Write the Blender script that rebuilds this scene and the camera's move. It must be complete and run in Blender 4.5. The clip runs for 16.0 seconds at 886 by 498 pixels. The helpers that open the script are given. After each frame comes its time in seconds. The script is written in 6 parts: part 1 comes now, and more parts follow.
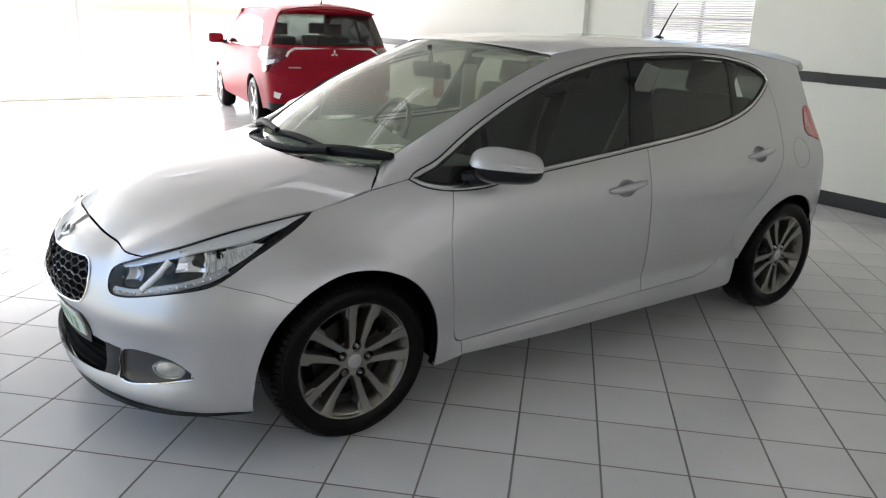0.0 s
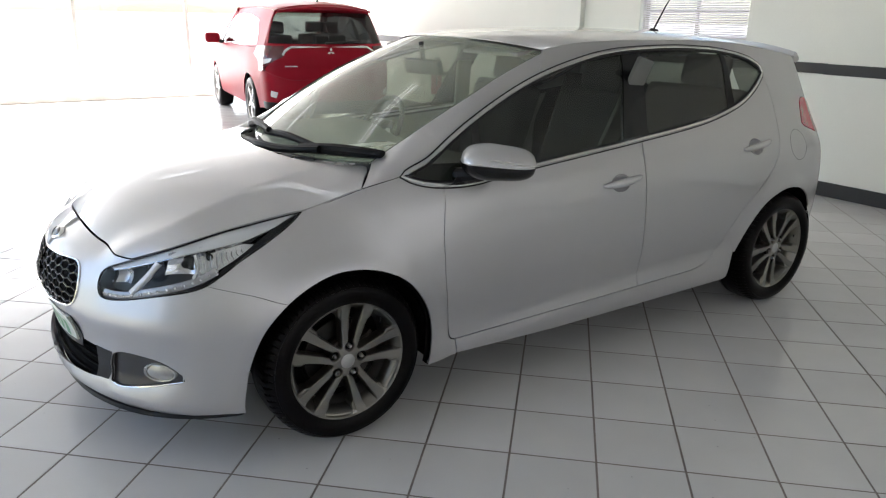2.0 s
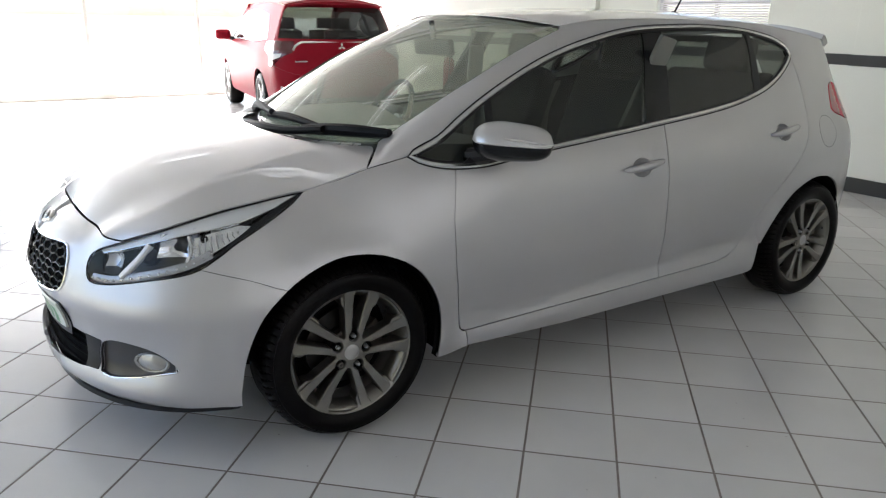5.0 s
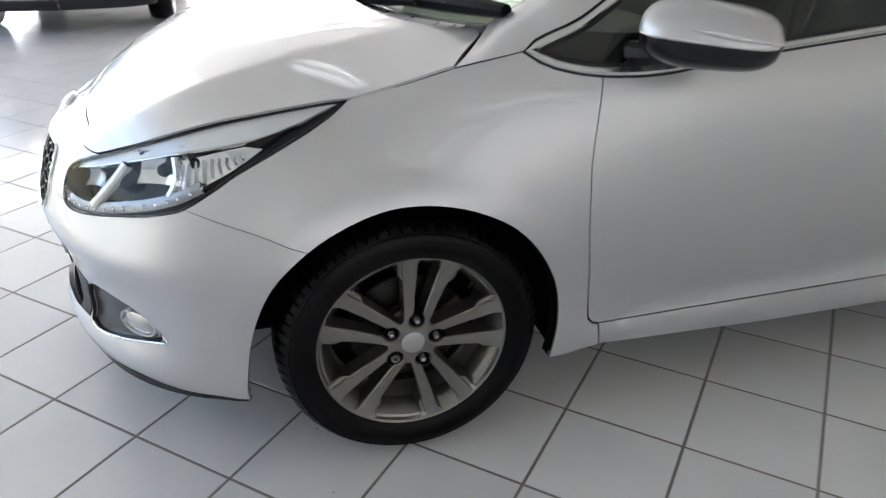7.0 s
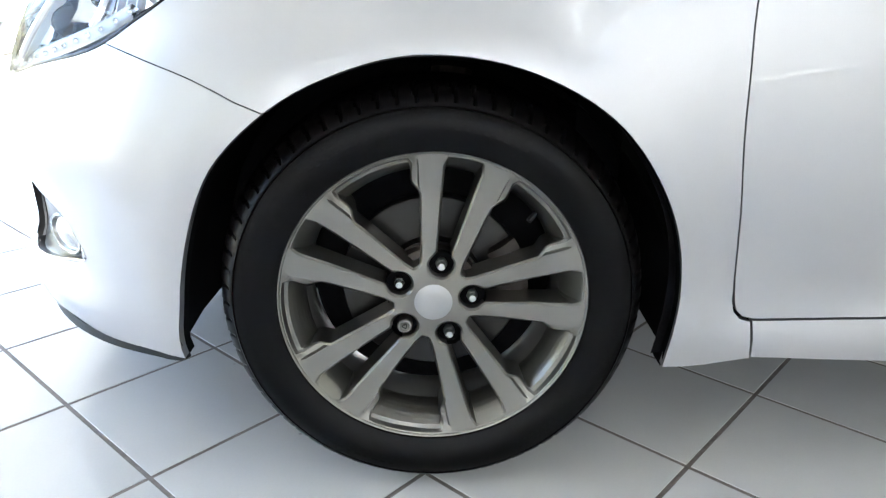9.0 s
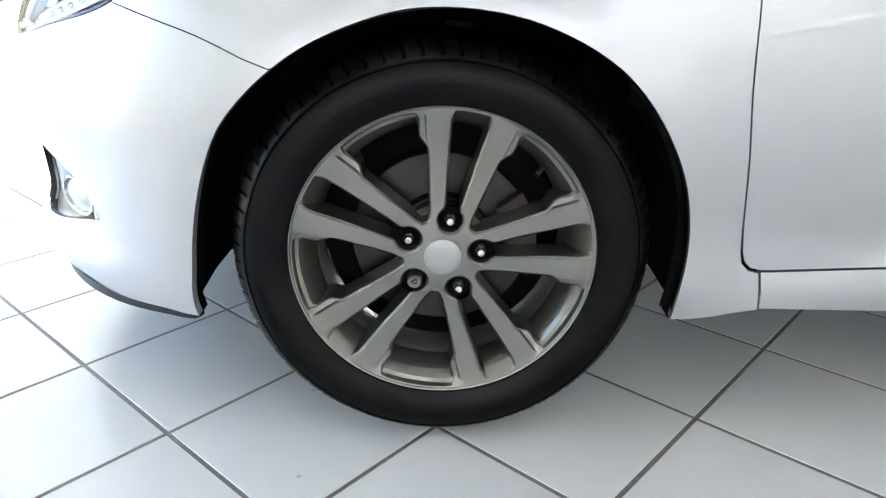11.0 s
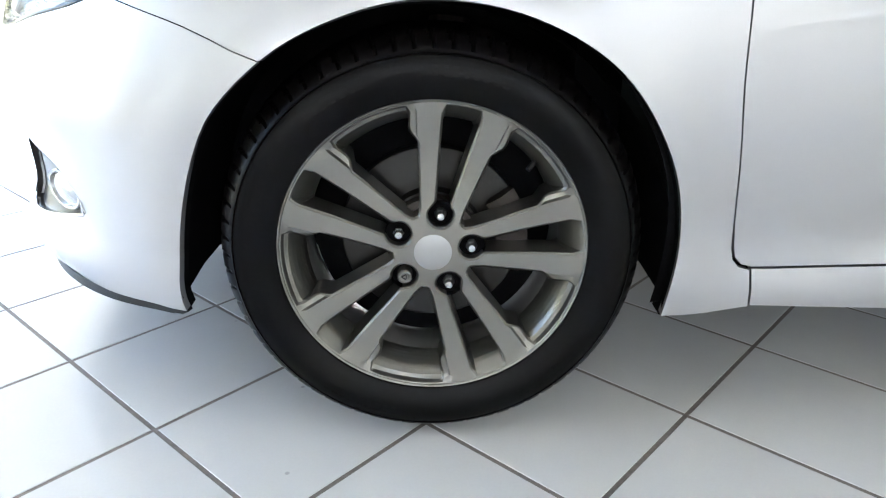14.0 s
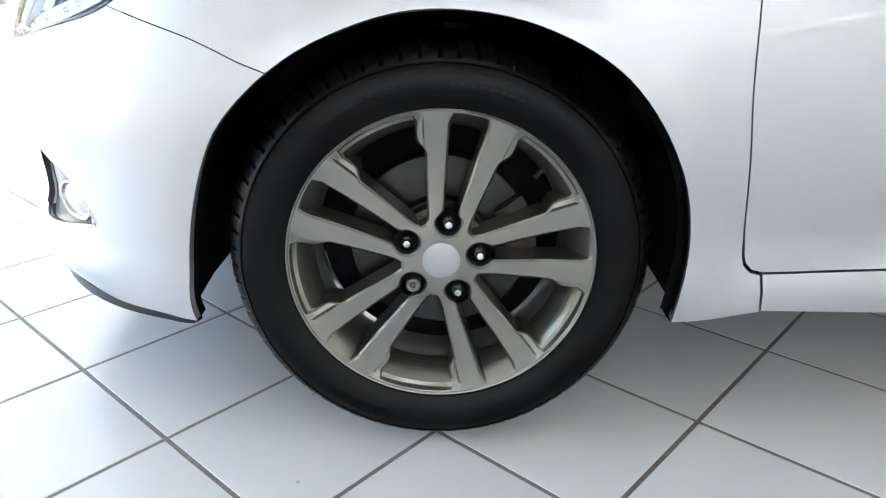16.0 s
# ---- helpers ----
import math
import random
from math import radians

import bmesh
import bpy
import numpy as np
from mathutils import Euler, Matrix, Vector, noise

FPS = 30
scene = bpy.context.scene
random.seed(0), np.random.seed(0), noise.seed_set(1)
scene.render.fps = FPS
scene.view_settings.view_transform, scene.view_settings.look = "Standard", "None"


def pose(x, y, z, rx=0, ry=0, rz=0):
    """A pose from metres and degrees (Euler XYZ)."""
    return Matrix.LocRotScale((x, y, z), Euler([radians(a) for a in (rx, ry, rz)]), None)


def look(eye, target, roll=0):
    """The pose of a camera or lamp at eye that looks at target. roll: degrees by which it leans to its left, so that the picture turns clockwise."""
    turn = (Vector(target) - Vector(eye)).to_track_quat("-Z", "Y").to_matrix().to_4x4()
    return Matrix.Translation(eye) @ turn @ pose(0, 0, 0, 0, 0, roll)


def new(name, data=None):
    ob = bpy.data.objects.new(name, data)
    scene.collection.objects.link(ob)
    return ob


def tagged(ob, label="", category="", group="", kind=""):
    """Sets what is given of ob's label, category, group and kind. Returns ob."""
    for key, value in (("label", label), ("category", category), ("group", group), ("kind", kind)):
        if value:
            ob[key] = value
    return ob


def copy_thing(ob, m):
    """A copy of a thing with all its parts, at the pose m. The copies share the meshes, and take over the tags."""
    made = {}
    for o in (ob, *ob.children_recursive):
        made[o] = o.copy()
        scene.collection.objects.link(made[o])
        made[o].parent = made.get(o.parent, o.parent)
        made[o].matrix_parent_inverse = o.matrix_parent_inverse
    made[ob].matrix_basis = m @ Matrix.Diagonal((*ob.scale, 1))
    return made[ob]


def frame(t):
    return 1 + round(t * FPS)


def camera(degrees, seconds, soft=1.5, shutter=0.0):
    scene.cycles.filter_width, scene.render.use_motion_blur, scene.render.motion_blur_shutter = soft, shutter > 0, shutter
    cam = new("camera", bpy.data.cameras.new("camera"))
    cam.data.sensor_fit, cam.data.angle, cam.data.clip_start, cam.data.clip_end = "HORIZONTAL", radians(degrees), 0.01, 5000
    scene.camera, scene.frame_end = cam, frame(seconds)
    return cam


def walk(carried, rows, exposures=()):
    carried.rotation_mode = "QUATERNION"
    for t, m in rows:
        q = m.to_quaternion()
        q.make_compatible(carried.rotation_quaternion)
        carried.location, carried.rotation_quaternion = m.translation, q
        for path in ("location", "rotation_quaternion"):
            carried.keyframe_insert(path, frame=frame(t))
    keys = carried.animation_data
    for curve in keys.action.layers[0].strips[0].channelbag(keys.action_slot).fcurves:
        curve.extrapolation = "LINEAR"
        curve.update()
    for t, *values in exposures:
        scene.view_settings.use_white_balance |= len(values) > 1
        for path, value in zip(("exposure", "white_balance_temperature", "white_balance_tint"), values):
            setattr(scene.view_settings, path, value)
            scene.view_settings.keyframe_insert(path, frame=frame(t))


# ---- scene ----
cam = camera(62.5, 16.0, soft=1.2, shutter=0.5)
# seconds, x, y, z, yaw, pitch, roll
ROWS = [
    (0.0, -1.115, -3.032, 1.520, -34.42, -17.48, 1.93),
    (0.5, -1.099, -3.034, 1.532, -34.27, -17.57, 1.76),
    (1.0, -1.084, -3.039, 1.527, -34.16, -17.53, 1.33),
    (1.5, -1.084, -3.031, 1.524, -34.26, -17.65, 1.45),
    (2.0, -1.072, -3.036, 1.519, -34.22, -17.74, 1.05),
    (2.5, -1.051, -3.055, 1.511, -33.99, -17.45, 1.46),
    (3.0, -1.049, -3.063, 1.510, -33.89, -17.31, 1.54),
    (3.5, -1.052, -3.081, 1.501, -33.61, -16.90, 1.24),
    (5.8, -0.828, -2.722, 1.371, -32.41, -18.93, 0.40),
    (6.0, -0.704, -2.657, 1.367, -29.18, -20.58, 0.01),
    (6.5, -0.520, -2.467, 1.331, -21.94, -23.62, 1.02),
    (7.0, -0.325, -2.232, 1.285, -16.04, -27.19, 0.59),
    (7.5, -0.159, -2.061, 1.224, -9.80, -30.43, -0.30),
    (8.0, -0.017, -1.879, 1.069, -3.06, -34.48, -0.43),
    (8.5, -0.008, -1.802, 0.889, -2.56, -30.05, 0.83),
    (9.0, -0.022, -1.832, 0.759, -2.03, -20.31, 1.12),
    (9.2, -0.020, -1.834, 0.755, -2.00, -21.65, 1.00),
    (11.5, -0.023, -1.848, 0.737, -1.26, -22.79, 0.12),
    (12.0, -0.024, -1.843, 0.734, -1.46, -22.99, 0.34),
    (12.5, -0.022, -1.846, 0.738, -1.58, -23.26, 0.39),
    (13.0, -0.022, -1.851, 0.739, -1.93, -23.00, 0.18),
    (13.5, -0.020, -1.852, 0.737, -2.23, -22.74, 0.49),
    (14.0, -0.020, -1.842, 0.734, -2.02, -22.77, 0.63),
    (14.5, -0.025, -1.839, 0.738, -1.61, -22.93, 0.84),
    (15.0, -0.025, -1.841, 0.739, -1.43, -22.71, 0.69),
    (15.5, -0.015, -1.834, 0.737, -1.21, -22.77, 0.05),
    (16.0, -0.015, -1.837, 0.744, -1.03, -22.73, -0.23),
]
EXPOSURES = [(0.0, 1.45, 6490, 14), (5.8, 1.55, 6490, 14), (6.5, 1.79, 6490, 14), (7.0, 1.93, 6460, 14), (8.0, 2.45, 6310, 13), (8.6, 2.92, 6220, 11), (9.0, 3.05, 6200, 11), (16.0, 3.09, 6200, 11)]
walk(cam, [(t, pose(x, y, z, 90 + pitch, 0, yaw) @ pose(0, 0, 0, 0, 0, roll)) for t, x, y, z, yaw, pitch, roll in ROWS], EXPOSURES)

# ---- world, sun, window light, added back fill ----
SUN_ELEV, SUN_TURN = radians(74), radians(-45)
world = bpy.data.worlds.new("sky")
scene.world = world
world.use_nodes = True
wn = world.node_tree.nodes
sky = wn.new("ShaderNodeTexSky")
sky.sky_type, sky.sun_disc = "NISHITA", False
sky.sun_elevation, sky.sun_rotation = SUN_ELEV, SUN_TURN
world.node_tree.links.new(sky.outputs[0], wn["Background"].inputs[0])
wn["Background"].inputs[1].default_value = 0.15

sun = new("sun", bpy.data.lights.new("sun", "SUN"))
sun.data.energy, sun.data.angle, sun.data.color = 5.0, radians(0.5), (1.0, 0.95, 0.88)
sun_way = Vector((math.sin(SUN_TURN) * math.cos(SUN_ELEV), math.cos(SUN_TURN) * math.cos(SUN_ELEV), math.sin(SUN_ELEV)))
sun.matrix_world = look(sun_way * 30, (0, 0, 0))


def window_lamp(name, eye, target, w, h, power, colour=(1.0, 0.985, 0.955)):
    lamp = new(name, bpy.data.lights.new(name, "AREA"))
    lamp.data.shape, lamp.data.size, lamp.data.size_y, lamp.data.energy, lamp.data.color = "RECTANGLE", w, h, power, colour
    lamp.matrix_world = look(eye, target)
    return lamp


window_lamp("daylight_front", (0.75, 10.9, 1.75), (0.75, 0, 0.6), 9.0, 3.0, 205, (1.0, 0.98, 0.955))
window_lamp("daylight_side", (-3.9, 4.4, 1.65), (0, 4.4, 0.9), 12.4, 2.9, 17, (0.77, 0.87, 1.0))
# fill added to brighten the car's near side; no such window is known
window_lamp("fill_back", (0.7, -6.9, 1.65), (0.7, -1.5, -0.6), 7.6, 2.9, 10, (1.0, 0.985, 0.95))

# ---- materials ----
def material(name, colour, rough=0.5, metal=0.0, grain=0.0, grain_size=60.0, wear=0.0, wear_size=3.0, bump=0.0, coat=0.0, spec=0.5, glow=0.0):
    """A surface with variation at two scales: fine grain and broad wear."""
    m = bpy.data.materials.new(name)
    m.use_nodes = True
    n, l = m.node_tree.nodes, m.node_tree.links
    b = n["Principled BSDF"]
    b.inputs["Base Color"].default_value = (*colour, 1)
    b.inputs["Roughness"].default_value, b.inputs["Metallic"].default_value = rough, metal
    b.inputs["Coat Weight"].default_value, b.inputs["Coat Roughness"].default_value = coat, 0.03
    b.inputs["Specular IOR Level"].default_value = spec
    if glow:
        b.inputs["Emission Color"].default_value, b.inputs["Emission Strength"].default_value = (*colour, 1), glow
    if grain or wear or bump:
        co = n.new("ShaderNodeTexCoord")
        fine, broad = n.new("ShaderNodeTexNoise"), n.new("ShaderNodeTexNoise")
        fine.inputs["Scale"].default_value, broad.inputs["Scale"].default_value = grain_size, wear_size
        fine.inputs["Detail"].default_value, broad.inputs["Detail"].default_value = 2.0, 4.0
        for tex in (fine, broad):
            l.new(co.outputs["Object"], tex.inputs["Vector"])
        last = None
        for tex, k in ((fine, grain), (broad, wear)):
            if not k:
                continue
            ramp = n.new("ShaderNodeMapRange")
            ramp.inputs["To Min"].default_value, ramp.inputs["To Max"].default_value = 1 - k, 1 + k
            l.new(tex.outputs["Fac"], ramp.inputs["Value"])
            mix = n.new("ShaderNodeMix")
            mix.data_type, mix.blend_type = "RGBA", "MULTIPLY"
            mix.inputs["Factor"].default_value = 1.0
            if last is None:
                mix.inputs["A"].default_value = (*colour, 1)
            else:
                l.new(last, mix.inputs["A"])
            l.new(ramp.outputs["Result"], mix.inputs["B"])
            last = mix.outputs["Result"]
        if last is not None:
            l.new(last, b.inputs["Base Color"])
        if wear:
            rr = n.new("ShaderNodeMapRange")
            rr.inputs["To Min"].default_value, rr.inputs["To Max"].default_value = max(0.0, rough * (1 - wear)), min(1.0, rough * (1 + wear))
            l.new(broad.outputs["Fac"], rr.inputs["Value"])
            l.new(rr.outputs["Result"], b.inputs["Roughness"])
        if bump:
            bp = n.new("ShaderNodeBump")
            bp.inputs["Strength"].default_value, bp.inputs["Distance"].default_value = 1.0, bump
            l.new(fine.outputs["Fac"], bp.inputs["Height"])
            l.new(bp.outputs["Normal"], b.inputs["Normal"])
    return m


def pane_glass(name, tint, gloss=1.0, haze=0.0):
    """Thin glass: tinted see-through under a mirror that grows towards grazing angles, with a painted veil of reflected
    light if wanted.
    """
    m = bpy.data.materials.new(name)
    m.use_nodes = True
    n, l = m.node_tree.nodes, m.node_tree.links
    n.remove(n["Principled BSDF"])
    clear, shine, mix, lw = (n.new("ShaderNode" + k) for k in ("BsdfTransparent", "BsdfGlossy", "MixShader", "LayerWeight"))
    clear.inputs[0].default_value = (*tint, 1)
    shine.inputs["Roughness"].default_value = 0.01
    shine.inputs["Color"].default_value = (gloss, gloss, gloss, 1)
    lw.inputs["Blend"].default_value = 0.5
    power, ramp = n.new("ShaderNodeMath"), n.new("ShaderNodeMath")
    power.operation, ramp.operation = "POWER", "MULTIPLY_ADD"
    power.inputs[1].default_value = 4.5
    ramp.inputs[1].default_value, ramp.inputs[2].default_value = 0.90, 0.075
    l.new(lw.outputs["Facing"], power.inputs[0])
    l.new(power.outputs[0], ramp.inputs[0])
    l.new(ramp.outputs[0], mix.inputs[0])
    l.new(clear.outputs[0], mix.inputs[1])
    l.new(shine.outputs[0], mix.inputs[2])
    last = mix
    # pale uneven veil, painted in place of bright reflections on the glass
    if haze:
        haze_film, veil = n.new("ShaderNodeBsdfDiffuse"), n.new("ShaderNodeMixShader")
        haze_film.inputs["Color"].default_value = (0.78, 0.84, 0.66, 1)
        haze_noise, amount = n.new("ShaderNodeTexNoise"), n.new("ShaderNodeMapRange")
        haze_noise.inputs["Scale"].default_value = 3.0
        amount.inputs["To Min"].default_value, amount.inputs["To Max"].default_value = 0.4 * haze, 1.6 * haze
        l.new(haze_noise.outputs["Fac"], amount.inputs["Value"])
        l.new(amount.outputs["Result"], veil.inputs[0])
        l.new(mix.outputs[0], veil.inputs[1])
        l.new(haze_film.outputs[0], veil.inputs[2])
        last = veil
    l.new(last.outputs[0], n["Material Output"].inputs[0])
    return m


M_SILVER = material("silver_paint", (0.49, 0.49, 0.505), 0.42, 0.76, grain=0.04, grain_size=900, wear=0.03, wear_size=2.0, coat=1.0)
M_RED = material("red_paint", (0.27, 0.005, 0.016), 0.45, 0.0, grain=0.1, grain_size=700, wear=0.05, coat=0.06, spec=0.12)
M_DARKPAINT = material("dark_paint", (0.012, 0.009, 0.014), 0.3, 0.2, grain=0.1, grain_size=700, wear=0.05, coat=1.0)
M_CHROME = material("chrome", (0.78, 0.78, 0.79), 0.09, 1.0, wear=0.25, wear_size=9)
M_DULLCHROME = material("satin_metal", (0.55, 0.55, 0.56), 0.28, 1.0, wear=0.2, wear_size=14)
M_ALLOY = material("grey_alloy", (0.205, 0.196, 0.176), 0.28, 0.84, grain=0.06, grain_size=1100, wear=0.05, wear_size=9, coat=0.35)
M_ALLOYIN = material("rim_barrel", (0.26, 0.25, 0.235), 0.35, 0.6, wear=0.07, wear_size=12)
M_RUBBER = material("tyre_rubber", (0.0030, 0.0026, 0.0027), 0.30, spec=0.11, grain=0.06, grain_size=260, wear=0.10, wear_size=6)
M_BRIGHTTRIM = material("bright_trim", (0.62, 0.62, 0.62), 0.20, 1.0, wear=0.1, wear_size=9)
M_FOGLENS = material("fog_lens", (0.42, 0.42, 0.41), 0.16, 0.6, wear=0.2, wear_size=30, coat=1.0)
M_BOWL = material("lamp_bowl", (0.030, 0.030, 0.033), 0.45, spec=0.3, wear=0.2, wear_size=20)
M_WIPER = material("wiper_rubber", (0.005, 0.005, 0.006), 0.55, spec=0.12, grain=0.2, grain_size=300)
M_COWL = material("scuttle_plastic", (0.045, 0.045, 0.045), 0.6, spec=0.3, grain=0.2, grain_size=300)
M_TRIM = material("black_plastic", (0.011, 0.011, 0.012), 0.40, spec=0.3, grain=0.15, grain_size=500, wear=0.2, wear_size=9, bump=0.0002)
M_GLOSSBLACK = material("gloss_black", (0.007, 0.007, 0.008), 0.2, coat=0.15, spec=0.3)
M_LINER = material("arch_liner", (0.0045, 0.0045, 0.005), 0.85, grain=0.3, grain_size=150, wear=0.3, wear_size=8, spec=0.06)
M_IRON = material("cast_iron", (0.055, 0.045, 0.040), 0.5, 0.7, grain=0.2, grain_size=180, wear=0.3, wear_size=20)
M_CAP = material("cap_silver", (0.36, 0.36, 0.36), 0.40, 0.5, wear=0.06, wear_size=30, coat=0.3)
M_DISC = material("brake_disc", (0.05, 0.048, 0.046), 0.38, 1.0, wear=0.25, wear_size=25)
M_SEAT = material("dark_fabric", (0.030, 0.030, 0.032), 0.9, grain=0.3, grain_size=400, wear=0.15, wear_size=6)
M_DASH = material("dash_plastic", (0.15, 0.155, 0.14), 0.6, grain=0.15, grain_size=600, wear=0.1, bump=0.0003)
M_ROOFLINING = material("roof_lining", (0.32, 0.31, 0.29), 0.95, grain=0.1, grain_size=300, wear=0.05)
M_LENS = pane_glass("clear_lens", (0.93, 0.95, 0.97), 0.22)
# the windscreen's veil of reflected brightness is mixed into its colour
M_SCREEN = pane_glass("windscreen_glass", (0.86, 0.94, 0.83), 1.0, haze=0.20)
M_TINT = pane_glass("tinted_glass", (0.36, 0.39, 0.36), 0.7, haze=0.002)
M_PRIVACY = pane_glass("privacy_glass", (0.14, 0.15, 0.15), 0.5)
M_REDLENS = material("red_lens", (0.42, 0.012, 0.035), 0.15, 0.0, coat=1.0, grain=0.2, grain_size=120)
M_DARKRED = material("dark_red_lens", (0.085, 0.002, 0.006), 0.12, coat=1.0, grain=0.2, grain_size=90)
M_AMBER = material("amber_lens", (0.6, 0.25, 0.03), 0.2, coat=1.0)
M_REFLECT = material("lamp_reflector", (0.86, 0.87, 0.9), 0.06, 1.0, wear=0.3, wear_size=40)
M_LAMPWHITE = material("lamp_diffuser", (0.80, 0.80, 0.80), 0.25, 0.1, coat=0.6)
M_WHITE = material("white_plastic", (0.75, 0.75, 0.74), 0.4)
M_PLATE = material("number_plate", (0.72, 0.76, 0.70), 0.35, coat=0.3)
M_GREENBAR = material("plate_print", (0.16, 0.34, 0.20), 0.5)
M_WALL = material("wall_paint", (0.83, 0.835, 0.77), 0.75, grain=0.03, grain_size=90, wear=0.06, wear_size=1.2, bump=0.0006)
M_BAND = material("black_band", (0.016, 0.015, 0.016), 0.45, grain=0.2, grain_size=120, wear=0.25, wear_size=5)
M_CEIL = material("ceiling_paint", (0.62, 0.62, 0.60), 0.9, grain=0.02, grain_size=60, wear=0.04)
M_FOGGREY = material("fog_cover", (0.075, 0.072, 0.072), 0.28, 0.6, grain=0.1, grain_size=300, wear=0.1)
M_DAYSTRIP = material("day_light_cover", (0.42, 0.42, 0.43), 0.25, 0.5, wear=0.1, wear_size=30, coat=0.5)
M_GROUT = material("grout", (0.190, 0.164, 0.148), 0.95, grain=0.35, grain_size=120, wear=0.6, wear_size=1.6, bump=0.0006)
M_FRAME = material("window_frame", (0.74, 0.72, 0.66), 0.45, grain=0.04, grain_size=80, wear=0.08)
M_WINDOW = pane_glass("shop_window", (0.96, 0.98, 0.97))
M_BLIND = material("blind_slat", (0.80, 0.76, 0.78), 0.5, wear=0.05)
M_PAVE = material("bright_paving", (0.68, 0.66, 0.62), 0.9, grain=0.1, grain_size=40, wear=0.15, wear_size=0.5)
# grey of the unseen wall that is added outside the back window
M_SKYBLOCK = material("sky_blocker_grey", (0.20, 0.195, 0.185), 0.9, grain=0.1, grain_size=30, wear=0.2, wear_size=0.8)
M_RENDER = material("white_render", (0.86, 0.85, 0.82), 0.9, grain=0.04, grain_size=30, wear=0.08, wear_size=0.6)
M_LEAF = material("leaf", (0.07, 0.13, 0.03), 0.6, grain=0.3, grain_size=20)
M_BARK = material("bark", (0.12, 0.09, 0.06), 0.9, grain=0.3, grain_size=60)
M_TUBE = material("lit_tube", (0.96, 0.985, 1.0), 0.4, glow=1.0)
M_YELLOW = material("cream_panel", (0.72, 0.66, 0.36), 0.5, wear=0.08)


def tile_material():
    """Glazed floor tile: each tile a little different, scuffs, faint cloudy dirt, a few dark specks."""
    m = material("glazed_tile", (0.61, 0.605, 0.60), 0.15, spec=0.5, grain=0.03, grain_size=220, wear=0.10, wear_size=2.4, coat=0.0)
    n, l = m.node_tree.nodes, m.node_tree.links
    b = n["Principled BSDF"]
    info = n.new("ShaderNodeObjectInfo")
    geo = n.new("ShaderNodeNewGeometry")
    rnd = n.new("ShaderNodeMath")
    rnd.operation = "ADD"
    l.new(info.outputs["Random"], rnd.inputs[0])
    l.new(geo.outputs["Random Per Island"], rnd.inputs[1])
    rng = n.new("ShaderNodeMapRange")
    rng.inputs["From Max"].default_value = 2.0
    rng.inputs["To Min"].default_value, rng.inputs["To Max"].default_value = 0.93, 1.07
    l.new(rnd.outputs[0], rng.inputs["Value"])
    mix = n.new("ShaderNodeMix")
    mix.data_type, mix.blend_type = "RGBA", "MULTIPLY"
    mix.inputs["Factor"].default_value = 1.0
    l.new(b.inputs["Base Color"].links[0].from_socket, mix.inputs["A"])
    l.new(rng.outputs["Result"], mix.inputs["B"])
    # specks of dirt
    vor = n.new("ShaderNodeTexVoronoi")
    vor.inputs["Scale"].default_value = 9.0
    co = n.new("ShaderNodeNewGeometry")
    l.new(co.outputs["Position"], vor.inputs["Vector"])
    spot = n.new("ShaderNodeMapRange")
    spot.inputs["From Min"].default_value, spot.inputs["From Max"].default_value = 0.022, 0.040
    spot.inputs["To Min"].default_value, spot.inputs["To Max"].default_value = 0.45, 1.0
    l.new(vor.outputs["Distance"], spot.inputs["Value"])
    mix2 = n.new("ShaderNodeMix")
    mix2.data_type, mix2.blend_type = "RGBA", "MULTIPLY"
    mix2.inputs["Factor"].default_value = 0.6
    l.new(mix.outputs["Result"], mix2.inputs["A"])
    l.new(spot.outputs["Result"], mix2.inputs["B"])
    l.new(mix2.outputs["Result"], b.inputs["Base Color"])
    wav = n.new("ShaderNodeTexNoise")
    wav.inputs["Scale"].default_value = 14.0
    l.new(co.outputs["Position"], wav.inputs["Vector"])
    bp = n.new("ShaderNodeBump")
    bp.inputs["Strength"].default_value, bp.inputs["Distance"].default_value = 0.5, 0.0012
    l.new(wav.outputs["Fac"], bp.inputs["Height"])
    l.new(bp.outputs["Normal"], b.inputs["Normal"])
    return m


M_TILE = tile_material()


import functools

